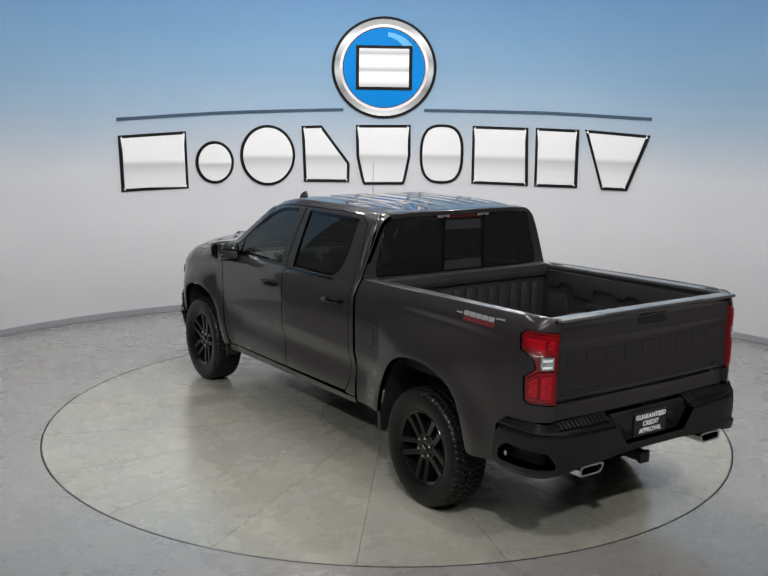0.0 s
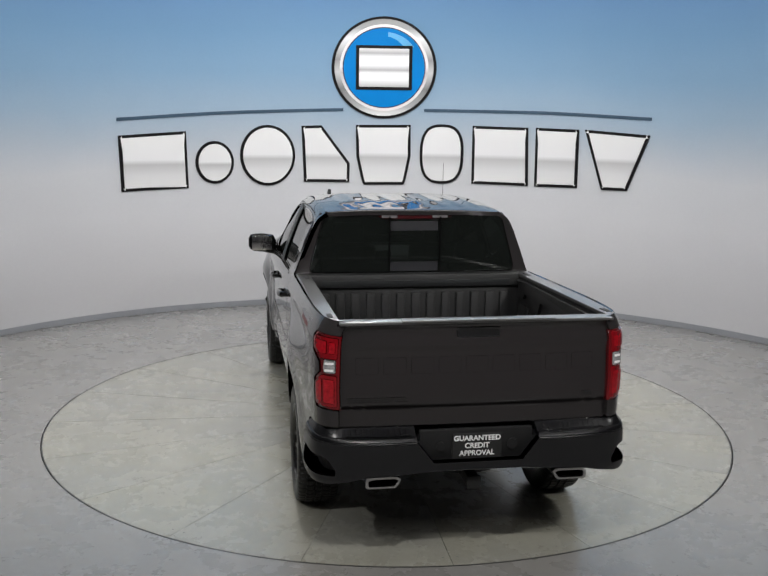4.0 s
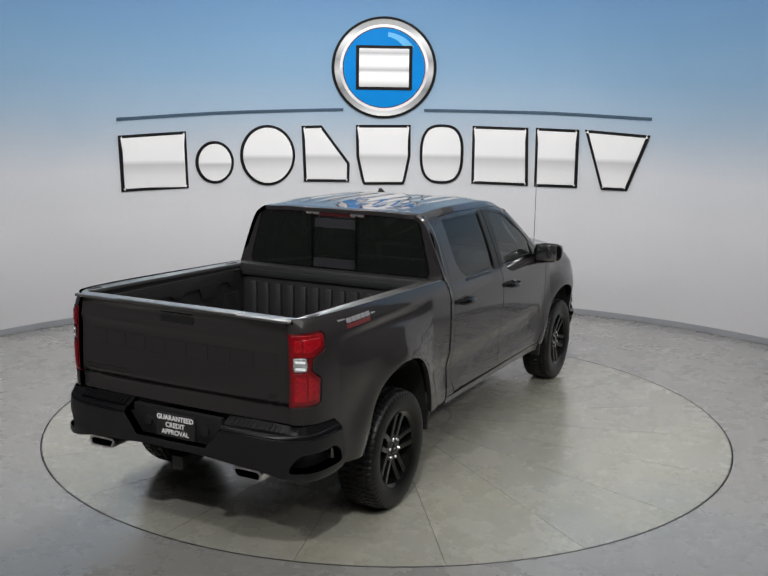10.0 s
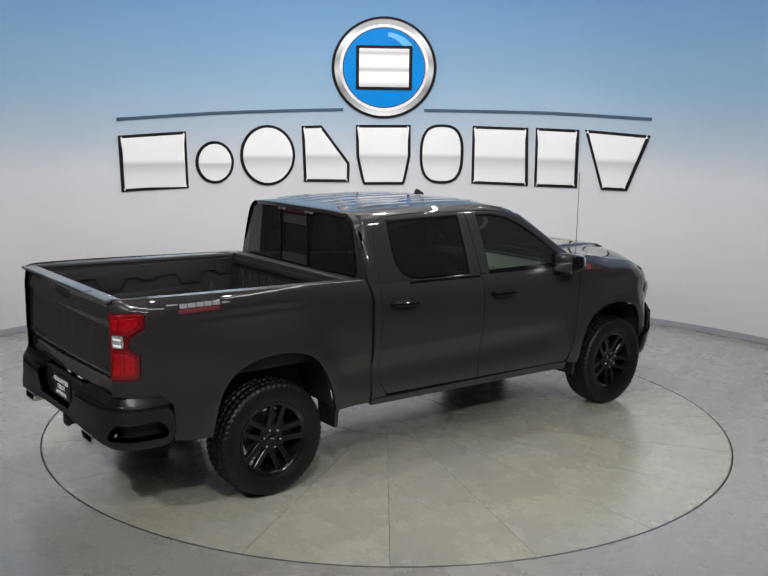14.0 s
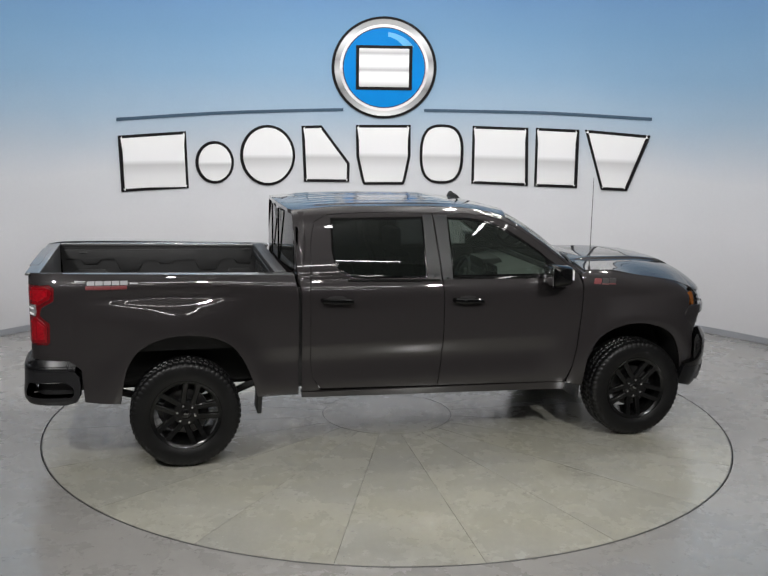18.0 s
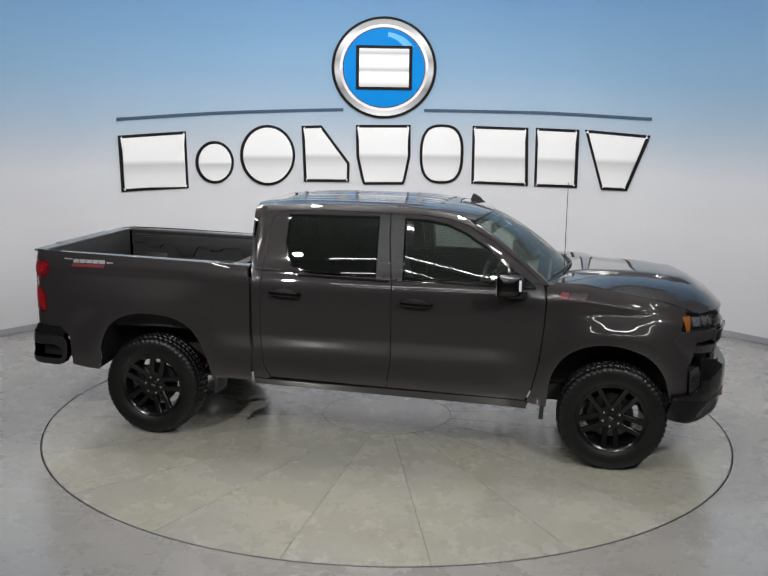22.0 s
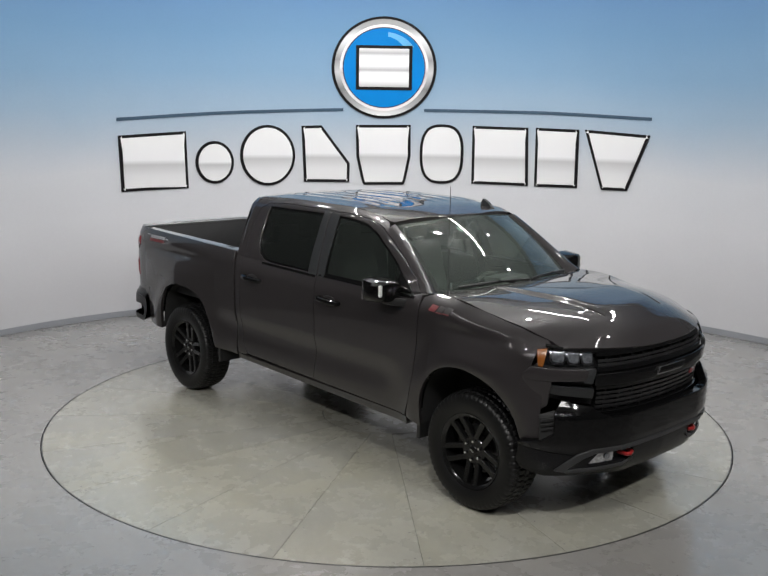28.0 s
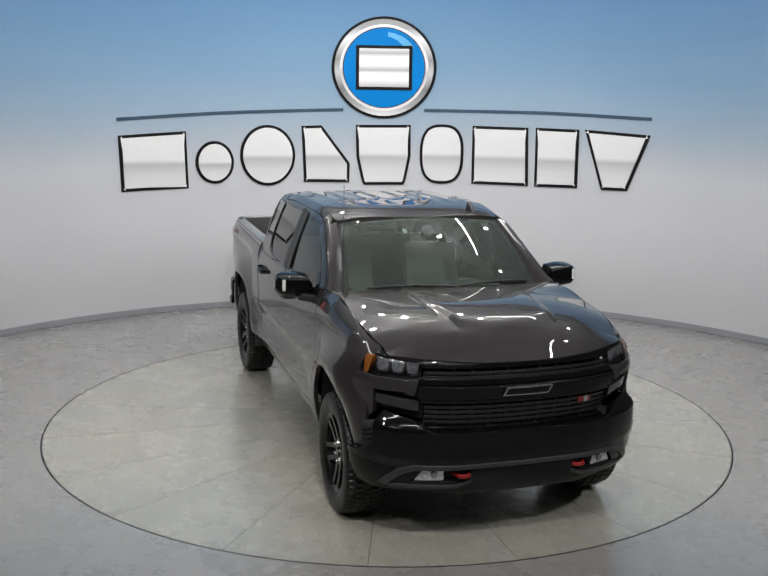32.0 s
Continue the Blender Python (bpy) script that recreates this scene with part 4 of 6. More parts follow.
roof_poly = [(-1.045, -0.60), (-1.02, -0.67), (-0.95, -0.690), (0.2, -0.690), (0.60, -0.690), (0.72, -0.684)] + front_line + [(0.72, 0.684), (0.60, 0.690), (0.2, 0.690), (-0.95, 0.690), (-1.02, 0.67), (-1.045, 0.60), (-1.06, 0.3), (-1.064, 0.0), (-1.06, -0.3)]
part("roof", sheet(roof_poly, roof_map, (0, 0, 1), step=(0.06, 0.025), thick=0.03, edge=0.004), PAINT, pickup)


def shield_map(q, v):
    """q across -1..1, v from the base 0 to the top 1."""
    bx, by, bz = 1.545 - 0.215 * q * q, 0.770 * q, 1.405 - 0.012 * q * q
    tx, ty, tz = 0.858 - 0.105 * q * q, 0.664 * q, 1.886 - 0.040 * q * q
    b = 0.045 * 4 * v * (1 - v) * (1 - 0.5 * q * q)
    return (bx + (tx - bx) * v + b * 0.55, by + (ty - by) * v, bz + (tz - bz) * v + b * 0.8)


sq = rounded([(-1.0, 0.0), (1.0, 0.0), (1.0, 1.0), (-1.0, 1.0)], 0.05)
part("windshield", sheet(sq, shield_map, (1, 0, 0.6), step=(0.12, 0.1), thick=0), GLASS_FRONT, pickup, "large slanted windshield")
part("windshield_band", sheet(rounded([(-1.015, -0.02), (1.015, -0.02), (1.015, 1.02), (-1.015, 1.02)], 0.05), lambda q, v: tuple(Vector(shield_map(q, v)) - Vector((0.004, 0, 0.004))), (1, 0, 0.6),
     holes=[rounded([(-0.955, 0.055), (0.955, 0.055), (0.955, 0.955), (-0.955, 0.955)], 0.08)], step=(0.12, 0.1), thick=0.006, edge=0.001), BLACK_GLOSS, pickup, "black band round the windshield")
part("inspection_sticker", sheet([(0.028 * math.cos(k * math.pi / 8) - 0.292, 0.80 + 0.04 * math.sin(k * math.pi / 8)) for k in range(16)], lambda q, v: tuple(Vector(shield_map(q, v)) - Vector((0.006, 0, 0.006))), (1, 0, 0.6), step=(0.05, 0.05), thick=0.001, edge=0.0005), STICKER_LIGHT, pickup, "small pale round sticker")


for s in (-1, 1):
    # rounded cover from the glass edge to the side of the windscreen post
    bm = bmesh.new()
    rows = []
    for k in range(17):
        v = 0.0 + 1.0 * k / 16
        g = Vector(shield_map(0.992 * s, v))
        u = g.x + 0.02
        e = Vector(side_map(s)(u, roof_edge(u) - 0.030))
        mid = (g + e) / 2 + Vector((0.012, s * 0.010, 0.016))
        q1 = g * 0.7 + mid * 0.3 + Vector((0.004, 0, 0.007))
        rows.append([bm.verts.new(p) for p in (g + Vector((0, 0, -0.004)), q1, mid, e * 0.6 + mid * 0.4 + Vector((0, s * 0.004, 0.003)), e)])
    for p, q in zip(rows, rows[1:]):
        for i in range(4):
            bm.faces.new((p[i], p[i + 1], q[i + 1], q[i]))
    part("windscreen_post", bm, PAINT, pickup)


def back_map(off=0.0):
    def f(y, z):
        return (-1.062 + 0.030 * (y / 0.8) ** 2 + max(0, z - 1.45) * 0.055 + off, y, z)
    return f


back = [(-0.925, 1.36), (0.925, 1.36), (0.920, 1.47), (0.812, 1.78), (0.752, 1.88), (0.675, 1.925), (0.3, 1.945), (-0.3, 1.945), (-0.675, 1.925), (-0.752, 1.88), (-0.812, 1.78), (-0.920, 1.47)]
rear_glass = rounded([(-0.800, 1.475), (0.800, 1.475), (0.805, 1.52), (0.705, 1.885), (0.66, 1.912), (-0.66, 1.912), (-0.705, 1.885), (-0.805, 1.52)], 0.03)
cab_back = part("cab_back", sheet(back, back_map(), (-1, 0, 0), holes=[grow(rear_glass, 0.008)], step=(0.10, 0.06), thick=0.03, edge=0.004), PAINT, pickup)
part("rear_window", sheet(rear_glass, back_map(-0.004), (-1, 0, 0), step=(0.12, 0.08), thick=0), GLASS_DARK, pickup, "dark tinted rear window")
for y in (-0.2, 0.2):
    part("slider_bar", box(-1.074, -1.060, y - 0.006, y + 0.006, 1.478, 1.905, 0.002), BLACK_GLOSS, pickup, "black sliding window bar")
for z0, z1 in ((1.482, 1.552), (1.795, 1.865)):
    part("window_film", sheet([(-0.187, z0), (0.187, z0), (0.187, z1), (-0.187, z1)], back_map(-0.007), (-1, 0, 0), step=(0.1, 0.1), thick=0.001, edge=0.0005), STICKER, pickup, "grey film strip on the rear window")
brake = part("high_brake_lamp", sheet(rounded([(-0.285, 1.905), (-0.24, 1.888), (0.24, 1.888), (0.285, 1.905), (0.30, 1.935), (-0.30, 1.935)], 0.008), back_map(-0.016), (-1, 0, 0), step=(0.08, 0.05), thick=0.02, edge=0.003), SMOKED_RED, pickup, "dark red high brake lamp")
for y in (-0.20, 0.20):
    part("cargo_lens", sheet(rounded([(y - 0.06, 1.895), (y + 0.06, 1.895), (y + 0.06, 1.922), (y - 0.06, 1.922)], 0.006), back_map(-0.021), (-1, 0, 0), step=(0.08, 0.05), thick=0.005, edge=0.002), DULL_LENS, brake, "clear cargo lens")
# shark fin and mast
fin = [(0.60, 1.925), (0.745, 1.905), (0.735, 1.918), (0.69, 1.945), (0.650, 1.983), (0.628, 1.985), (0.612, 1.95)]
part("roof_aerial", prism([(x + 0.0, 0.462, z) for x, z in fin], (0, 0.028, 0), 0.010), SATIN_PLASTIC, pickup, "dark shark-fin roof aerial")
part("mast_aerial", tube([(1.465, -0.812, 1.41), (1.465, -0.812, 1.445), (1.465, -0.812, 1.46), (1.465, -0.812, 2.19)], [0.014, 0.012, 0.0035, 0.0022], 8), BLACK_PLASTIC, pickup, "thin black mast aerial")

# ---- hood ----
hood_mid = curve1([1.30, 1.50, 1.75, 2.05, 2.35, 2.50, 2.62, 2.70, 2.76], [1.428, 1.440, 1.444, 1.440, 1.410, 1.376, 1.312, 1.245, 1.19])


def hood_side(x):
    return half_width(x, shoulder(x) - 0.008) - plan_in(x) - 0.007


def hood_map(x, y):
    m = hood_mid(x + 0.17 * (abs(y) / 0.85) ** 2.4 * max(0, min(1, (x - 1.6) / 0.9)))
    e = shoulder(x) - 0.006
    q = min(1.06, abs(y) / hood_side(min(max(x, 1.38), 2.44)))
    z = m - (m - min(m, e)) * q ** 3.6
    # raised middle
    w = 0.405 - 0.075 * ease((x - 1.7) / 0.9)
    k = 1 / (1 + math.exp((abs(y) - w) / 0.009))
    fade = ease((2.58 - 0.12 * (abs(y) / 0.4) ** 2 - x) / 0.16) * ease((x - 1.38) / 0.30)
    z += 0.022 * k * fade
    return (x, y, z)


ys = [k / 10 for k in range(-10, 11)]
hood_front = [(2.735 - 0.345 * (abs(t) * 0.80 / 0.9) ** 2.6, t * 0.80) for t in ys]
sides = [1.40 + 0.10 * k for k in range(11)]
hood_poly = [(1.395 + 0.12 * (1 - t * t), (hood_side(1.40) - 0.01) * t) for t in ys][::-1][:-1] + [(x, -hood_side(x)) for x in sides] + hood_front + [(x, hood_side(x)) for x in sides[::-1]][:-1]
hood = part("hood", sheet(hood_poly, hood_map, (0, 0, 1), step=(0.03, 0.016), thick=0.03, edge=0.005), PAINT, pickup)
for s in (-1, 1):
    vent = [(2.31, s * 0.332), (2.44, s * 0.316), (2.46, s * 0.340), (2.33, s * 0.358)]
    part("hood_scoop", sheet(vent, lambda x, y: tuple(Vector(hood_map(x, y)) + Vector((0, 0, 0.004))), (0, 0, 1), step=(0.05, 0.03), thick=0.004, edge=0.001), UNDER, hood, "dark slot in the hood")
# cowl and wipers
cowl = [(1.30 + 0.215 * (1 - t * t), 0.86 * t) for t in ys] + [(1.44 + 0.12 * (1 - t * t), 0.87 * t) for t in ys][::-1]
part("cowl", sheet(cowl, lambda x, y: (x, y, 1.412), (0, 0, 1), step=(0.06, 0.08), thick=0.04), BLACK_PLASTIC, pickup, "black cowl below the windshield")
for y0, y1 in ((-0.62, 0.02), (0.05, 0.66)):
    pts = []
    for k in range(9):
        q = (y0 + (y1 - y0) * k / 8) / 0.77
        v = 0.055 + 0.02 * math.sin(k / 8 * math.pi)
        pts.append(tuple(Vector(shield_map(q, v)) + Vector((0.012, 0, 0.018))))
    wiper = part("wiper", tube(pts, 0.009, 6), BLACK_PLASTIC, pickup, "black windshield wiper")
    part("wiper_arm", tube([(1.50 - 0.2 * (y1 / 0.8) ** 2, y1, 1.42), tuple(Vector(pts[4]) + Vector((0.015, 0, 0.01)))], 0.008, 6), BLACK_PLASTIC, wiper)

# ---- front ----
front_f, front_s, _ = path([(2.745, 0.0), (2.732, 0.25), (2.700, 0.45), (2.640, 0.62), (2.555, 0.76), (2.460, 0.865), (2.36, 0.925), (2.25, 0.968)])
fascia = curve1([0.76, 0.90, 1.00, 1.06, 1.12, 1.20, 1.26], [-0.01, 0.005, 0.020, 0.022, 0.012, -0.012, -0.06])


def fm(off=0.0):
    return wrap_map(front_f, fascia, off)


def front_out(p):
    return (1, 0.6 * p[1], 0.1)


def at_y(y):
    return math.copysign(front_s(abs(y)), y)


grille_loop = rounded([(at_y(-0.58), 0.790), (at_y(0.58), 0.790), (at_y(0.66), 0.90), (at_y(0.645), 1.00), (at_y(0.635), 1.19), (at_y(0.60), 1.212), (at_y(-0.60), 1.212), (at_y(-0.635), 1.19), (at_y(-0.645), 1.00), (at_y(-0.66), 0.90)], 0.02)
grille = part("grille", sheet(grille_loop, fm(0.075), front_out, step=(0.1, 0.06), thick=0.01), UNDER, pickup, "black slatted grille")


def front_bar(name, y0, y1, z0, z1, off, material, parent, label="", thick=0.03, edge=0.006, slope=0.0):
    lp = [(at_y(y0), z0), (at_y(y1), z0), (at_y(y1), z1), (at_y(y0), z1)]
    return part(name, sheet(rounded(lp, min(0.015, (z1 - z0) * 0.3)), fm(off), front_out, step=(0.07, 0.02), thick=thick, edge=edge), material, parent, label)


front_bar("grille_bar", -0.645, 0.645, 1.182, 1.218, 0.010, BLACK_GLOSS, grille, "glossy black top bar")
front_bar("grille_bar", -0.645, 0.645, 1.085, 1.108, 0.012, BLACK_GLOSS, grille, "glossy black bar")
front_bar("grille_bar", -0.65, 0.65, 0.995, 1.062, -0.004, BLACK_GLOSS, grille, "wide glossy black centre bar", 0.05, 0.012)
front_bar("grille_bar", -0.64, 0.64, 0.965, 0.985, 0.012, BLACK_GLOSS, grille, "glossy black bar")
front_bar("grille_bar", -0.60, 0.60, 0.786, 0.806, 0.004, BLACK_GLOSS, grille, "glossy black lower bar")
for z in (1.145, 1.118, 0.932, 0.900, 0.868, 0.836):
    front_bar("grille_slat", -0.625, 0.625, z - 0.008, z + 0.008, 0.028, GRILLE_BLACK, grille, "", 0.02, 0.002)
for z0, z1 in ((1.112, 1.178), (0.812, 0.960)):
    for k in range(-5, 6):
        y = 0.112 * k
        front_bar("grille_post", y - 0.006, y + 0.006, z0, z1, 0.036, GRILLE_BLACK, grille, "", 0.02, 0.003)
em = [(at_y(-0.165), 1.012), (at_y(0.135), 1.012), (at_y(0.165), 1.062), (at_y(-0.135), 1.062)]
badge = part("grille_badge", sheet(rounded(em, 0.008), fm(-0.020), front_out, step=(0.06, 0.04), thick=0.02, edge=0.003), CHROME, pickup, "plain slanted badge bar with a silver edge")
part("badge_field", sheet(rounded([(at_y(-0.148), 1.019), (at_y(0.128), 1.019), (at_y(0.148), 1.055), (at_y(-0.128), 1.055)], 0.006), fm(-0.024), front_out, step=(0.06, 0.04), thick=0.004, edge=0.001), BLACK_GLOSS, badge, "black badge field")
for y, w, mt in ((0.395, 0.04, DECAL_RED), (0.438, 0.030, DECAL_GREY), (0.470, 0.02, DECAL_RED)):
    front_bar("grille_mark", y, y + w, 0.905, 0.935, 0.018, mt, pickup, "small slanted grille badge bar", 0.01, 0.002)

for s in (-1, 1):
    def ry(y):
        return at_y(s * y)
    # head lamp: dark bowl, three lenses, amber corner, clear cover
    hl = [(ry(0.648), 1.205), (ry(0.80), 1.218), (ry(0.895), 1.236), (ry(0.925), 1.222), (ry(0.915), 1.122), (ry(0.86), 1.112), (ry(0.648), 1.118)]
    lamp = part("head_lamp", sheet(hl, fm(0.05), front_out, step=(0.05, 0.03), thick=0.01), LAMP_GREY, pickup, "head lamp with three clear lenses and an amber corner")
    for k in range(3):
        y, up = 0.694 + 0.077 * k, 0.006 * k
        bowl = [(ry(y - 0.033), 1.152), (ry(y - 0.022), 1.128 + up / 3), (ry(y + 0.020), 1.128 + up / 2), (ry(y + 0.034), 1.150 + up / 2), (ry(y + 0.036), 1.200 + up), (ry(y - 0.035), 1.194 + up)]
        lens = part("lens", sheet(rounded(bowl, 0.010), fm(0.022), front_out, step=(0.03, 0.03), thick=0.03, edge=0.006), CHROME, lamp, "bright chrome lens ring")
        core = [(ry(y - 0.025), 1.157), (ry(y - 0.017), 1.140 + up / 3), (ry(y + 0.015), 1.140 + up / 2), (ry(y + 0.025), 1.156 + up / 2), (ry(y + 0.028), 1.199 + up), (ry(y - 0.028), 1.193 + up)]
        part("lens_core", sheet(rounded(core, 0.008), fm(0.017), front_out, step=(0.03, 0.03), thick=0.010, edge=0.006), HEAD_LENS, lens, "dark clear lens")
    part("marker_lens", sheet([(ry(0.893), 1.226), (ry(0.924), 1.218), (ry(0.916), 1.118), (ry(0.903), 1.116)], fm(-0.001), front_out, step=(0.03, 0.03), thick=0.03, edge=0.003), AMBER, lamp, "amber side marker")
    part("lamp_cover", sheet(hl, fm(0.002), front_out, step=(0.05, 0.03), thick=0), GLASS_CLEAR, lamp, "clear lamp cover")
    part("lamp_brow", sheet([(ry(0.64), 1.205), (ry(0.80), 1.220), (ry(0.90), 1.242), (ry(0.90), 1.252), (ry(0.80), 1.232), (ry(0.64), 1.218)], fm(0.0), front_out, step=(0.06, 0.02), thick=0.04, edge=0.003), BLACK_GLOSS, pickup, "thin black strip over the head lamp")
    # body-colour bracket under the lamp, then the dark day lamp
    br = [(ry(0.700), 1.100), (ry(0.865), 1.104), (ry(0.935), 1.110), (ry(0.955), 1.045), (ry(0.935), 1.030), (ry(0.715), 1.035)]
    part("fascia_bracket", sheet(rounded(br, 0.015), fm(-0.012), front_out, step=(0.05, 0.03), thick=0.05, edge=0.008), PAINT, pickup)
    part("bracket_arm", sheet(rounded([(ry(0.655), 1.105), (ry(0.705), 1.105), (ry(0.722), 1.02), (ry(0.675), 1.01)], 0.01), fm(-0.006), front_out, step=(0.05, 0.03), thick=0.05, edge=0.006), SATIN_PLASTIC, pickup, "grey bracket end")
    corner = [(ry(0.885), 0.865), (ry(0.872), 1.042), (ry(0.950), 1.056), (ry(0.964), 0.80), (ry(0.925), 0.80)]
    part("corner_panel", sheet(rounded(corner, 0.012), fm(-0.006), front_out, step=(0.04, 0.03), thick=0.04, edge=0.006), PAINT, pickup)
    gap = [(ry(0.64), 1.108), (ry(0.93), 1.116), (ry(0.945), 0.93), (ry(0.64), 0.85)]
    part("fascia_recess", sheet(gap, fm(0.055), front_out, step=(0.06, 0.05), thick=0.01), BLACK_PLASTIC, pickup, "black recess under the lamps")
    dl = [(ry(0.655), 0.905), (ry(0.90), 0.945), (ry(0.93), 0.985), (ry(0.905), 1.000), (ry(0.655), 0.968)]
    part("day_lamp", sheet(rounded(dl, 0.012), fm(0.012), front_out, step=(0.05, 0.03), thick=0.04, edge=0.005), LAMP_GREY, pickup, "dark grey day lamp lens")

bump_f, bump_s, bump_l = path([(2.752, 0.0), (2.738, 0.386), (2.690, 0.59), (2.60, 0.775), (2.51, 0.885), (2.41, 0.958), (2.32, 0.988), (2.25, 0.992)])
bump_bulge = curve1([0.34, 0.42, 0.50, 0.58, 0.64, 0.72, 0.80, 0.84, 0.90], [-0.07, -0.025, 0.002, 0.016, 0.028, 0.030, 0.028, 0.008, -0.03])


def bm_map(off=0.0):
    return wrap_map(bump_f, bump_bulge, off)


def by(y):
    return math.copysign(bump_s(abs(y)), y)


E = bump_l
upper = [(-E + 0.06, 0.615), (-E + 0.06, 0.60), (-0.82, 0.555), (-0.72, 0.580), (-0.30, 0.584), (0.30, 0.584), (0.72, 0.580), (0.82, 0.555), (E - 0.06, 0.60), (E - 0.06, 0.615), (E - 0.20, 0.640), (E - 0.285, 0.695), (E - 0.280, 0.83), (by(0.86), 0.900), (by(0.70), 0.862), (by(0.63), 0.815), (by(0.56), 0.785), (-by(0.56), 0.785), (-by(0.63), 0.815), (-by(0.70), 0.862), (-by(0.86), 0.900), (-E + 0.280, 0.83), (-E + 0.285, 0.695), (-E + 0.20, 0.640)]
part("front_bumper", sheet(upper, bm_map(), front_out, step=(0.06, 0.03), thick=0.05, edge=0.006), BLACK_GLOSS, pickup, "glossy black front bumper")
low = [(-E + 0.06, 0.592), (-E + 0.02, 0.44), (-E + 0.22, 0.39), (-0.62, 0.40), (-0.40, 0.37), (0.40, 0.37), (0.62, 0.40), (E - 0.22, 0.39), (E - 0.02, 0.44), (E - 0.06, 0.592), (0.80, 0.567), (-0.80, 0.567)]
low[-2:] = [(0.82, 0.545), (0.72, 0.570), (-0.72, 0.570), (-0.82, 0.545)]
pockets = []
for s in (-1, 1):
    pk = [(s * 0.345, 0.472), (s * 0.73, 0.462), (s * 0.650, 0.556), (s * 0.345, 0.552)]
    pockets.append(pk if s > 0 else pk[::-1])
for s in (-1, 1):
    iv = [(s * (E - 0.285), 0.695), (s * (E - 0.192), 0.640), (s * (E - 0.186), 0.812), (s * (E - 0.280), 0.840)]
    intake = part("side_intake", sheet(iv if s > 0 else iv[::-1], bm_map(0.022), front_out, step=(0.04, 0.03), thick=0.01), UNDER, pickup, "black ribbed side intake")
    for z in (0.725, 0.755, 0.785):
        rv = [(s * (E - 0.272), z), (s * (E - 0.200), z - 0.016), (s * (E - 0.200), z - 0.004), (s * (E - 0.272), z + 0.012)]
        part("intake_rib", sheet(rv if s > 0 else rv[::-1], bm_map(0.010), front_out, step=(0.04, 0.02), thick=0.012, edge=0.002), BLACK_PLASTIC, intake)
part("front_valance", sheet(low, bm_map(0.004), front_out, holes=pockets, step=(0.06, 0.03), thick=0.05, edge=0.006), BUMPER_BLACK, pickup, "black lower bumper")
arch_up = [(-0.935, 0.436), (-0.885, 0.482), (-0.80, 0.548), (-0.70, 0.580), (-0.30, 0.582), (0.30, 0.582), (0.70, 0.580), (0.80, 0.548), (0.885, 0.482), (0.935, 0.436)]
arch_dn = [(-0.880, 0.428), (-0.835, 0.470), (-0.765, 0.522), (-0.675, 0.556), (-0.30, 0.560), (0.30, 0.560), (0.675, 0.556), (0.765, 0.522), (0.835, 0.470), (0.880, 0.428)]
for s in (-1, 1):
    lip = [(s * 0.875, 0.430), (s * 0.80, 0.442), (s * 0.44, 0.446), (s * 0.345, 0.476), (s * 0.345, 0.462), (s * 0.43, 0.430), (s * 0.86, 0.420)]
    part("pocket_lip", sheet(lip[::-1] if s > 0 else lip, bm_map(-0.008), front_out, step=(0.05, 0.02), thick=0.016, edge=0.004), BAND_GREY, pickup, "satin grey lip under the fog lamp")
part("valance_band", sheet(arch_dn + arch_up[::-1], bm_map(-0.010), front_out, step=(0.05, 0.02), thick=0.016, edge=0.005), BAND_GREY, pickup, "satin grey band over the fog lamps")
for s, pk in zip((-1, 1), pockets):
    part("fog_pocket", sheet(grow(pk, 0.01), bm_map(0.045), front_out, step=(0.06, 0.04), thick=0.005), UNDER, pickup, "black fog lamp pocket")
    fg = [(s * 0.515, 0.476), (s * 0.700, 0.468), (s * 0.640, 0.552), (s * 0.520, 0.552)]
    fog = part("fog_lamp", sheet(rounded(fg if s > 0 else fg[::-1], 0.01), bm_map(0.018), front_out, step=(0.04, 0.03), thick=0.03, edge=0.004), CLEAR_LENS, pickup, "clear fog lamp")
    part("fog_bulb", tube([bm_map(0.03)(s * 0.575, 0.52), bm_map(0.005)(s * 0.575, 0.52)], [0.024, 0.020], 12), HEAD_LENS, fog)
    c = Vector(bm_map(0.01)(s * 0.392, 0.512))
    pts = [c + Vector((-0.10, -0.05, 0.012)), c + Vector((-0.03, -0.048, 0.008)), c + Vector((0.012, -0.030, 0.0)), c + Vector((0.022, 0, 0)), c + Vector((0.012, 0.030, 0)), c + Vector((-0.03, 0.048, 0.008)), c + Vector((-0.10, 0.05, 0.012))]
    part("tow_hook", tube(pts, 0.0140, 10), RED_PAINT, pickup, "red tow hook")

# ---- tailgate and rear bumper ----
gate_x = curve1([0.84, 0.93, 0.985, 1.00, 1.20, 1.30, 1.335, 1.37, 1.42, 1.45, 1.475, 1.51], [-2.955, -2.957, -2.962, -2.972, -2.966, -2.964, -2.968, -2.976, -2.968, -2.966, -2.980, -2.985])


def gate_map(off=0.0):
    def f(y, z):
        return (gate_x(z) + 0.022 * (y / 0.8) ** 2 - off, y, z)
    return f


REAR_OUT = (-1, 0, 0)
gate = part("tailgate", sheet(rounded([(-0.816, 0.875), (0.816, 0.875), (0.822, 1.20), (0.826, 1.494), (-0.826, 1.494), (-0.822, 1.20)], 0.012), gate_map(), REAR_OUT, step=(0.08, 0.03), thick=0.05, edge=0.006), PAINT, pickup)
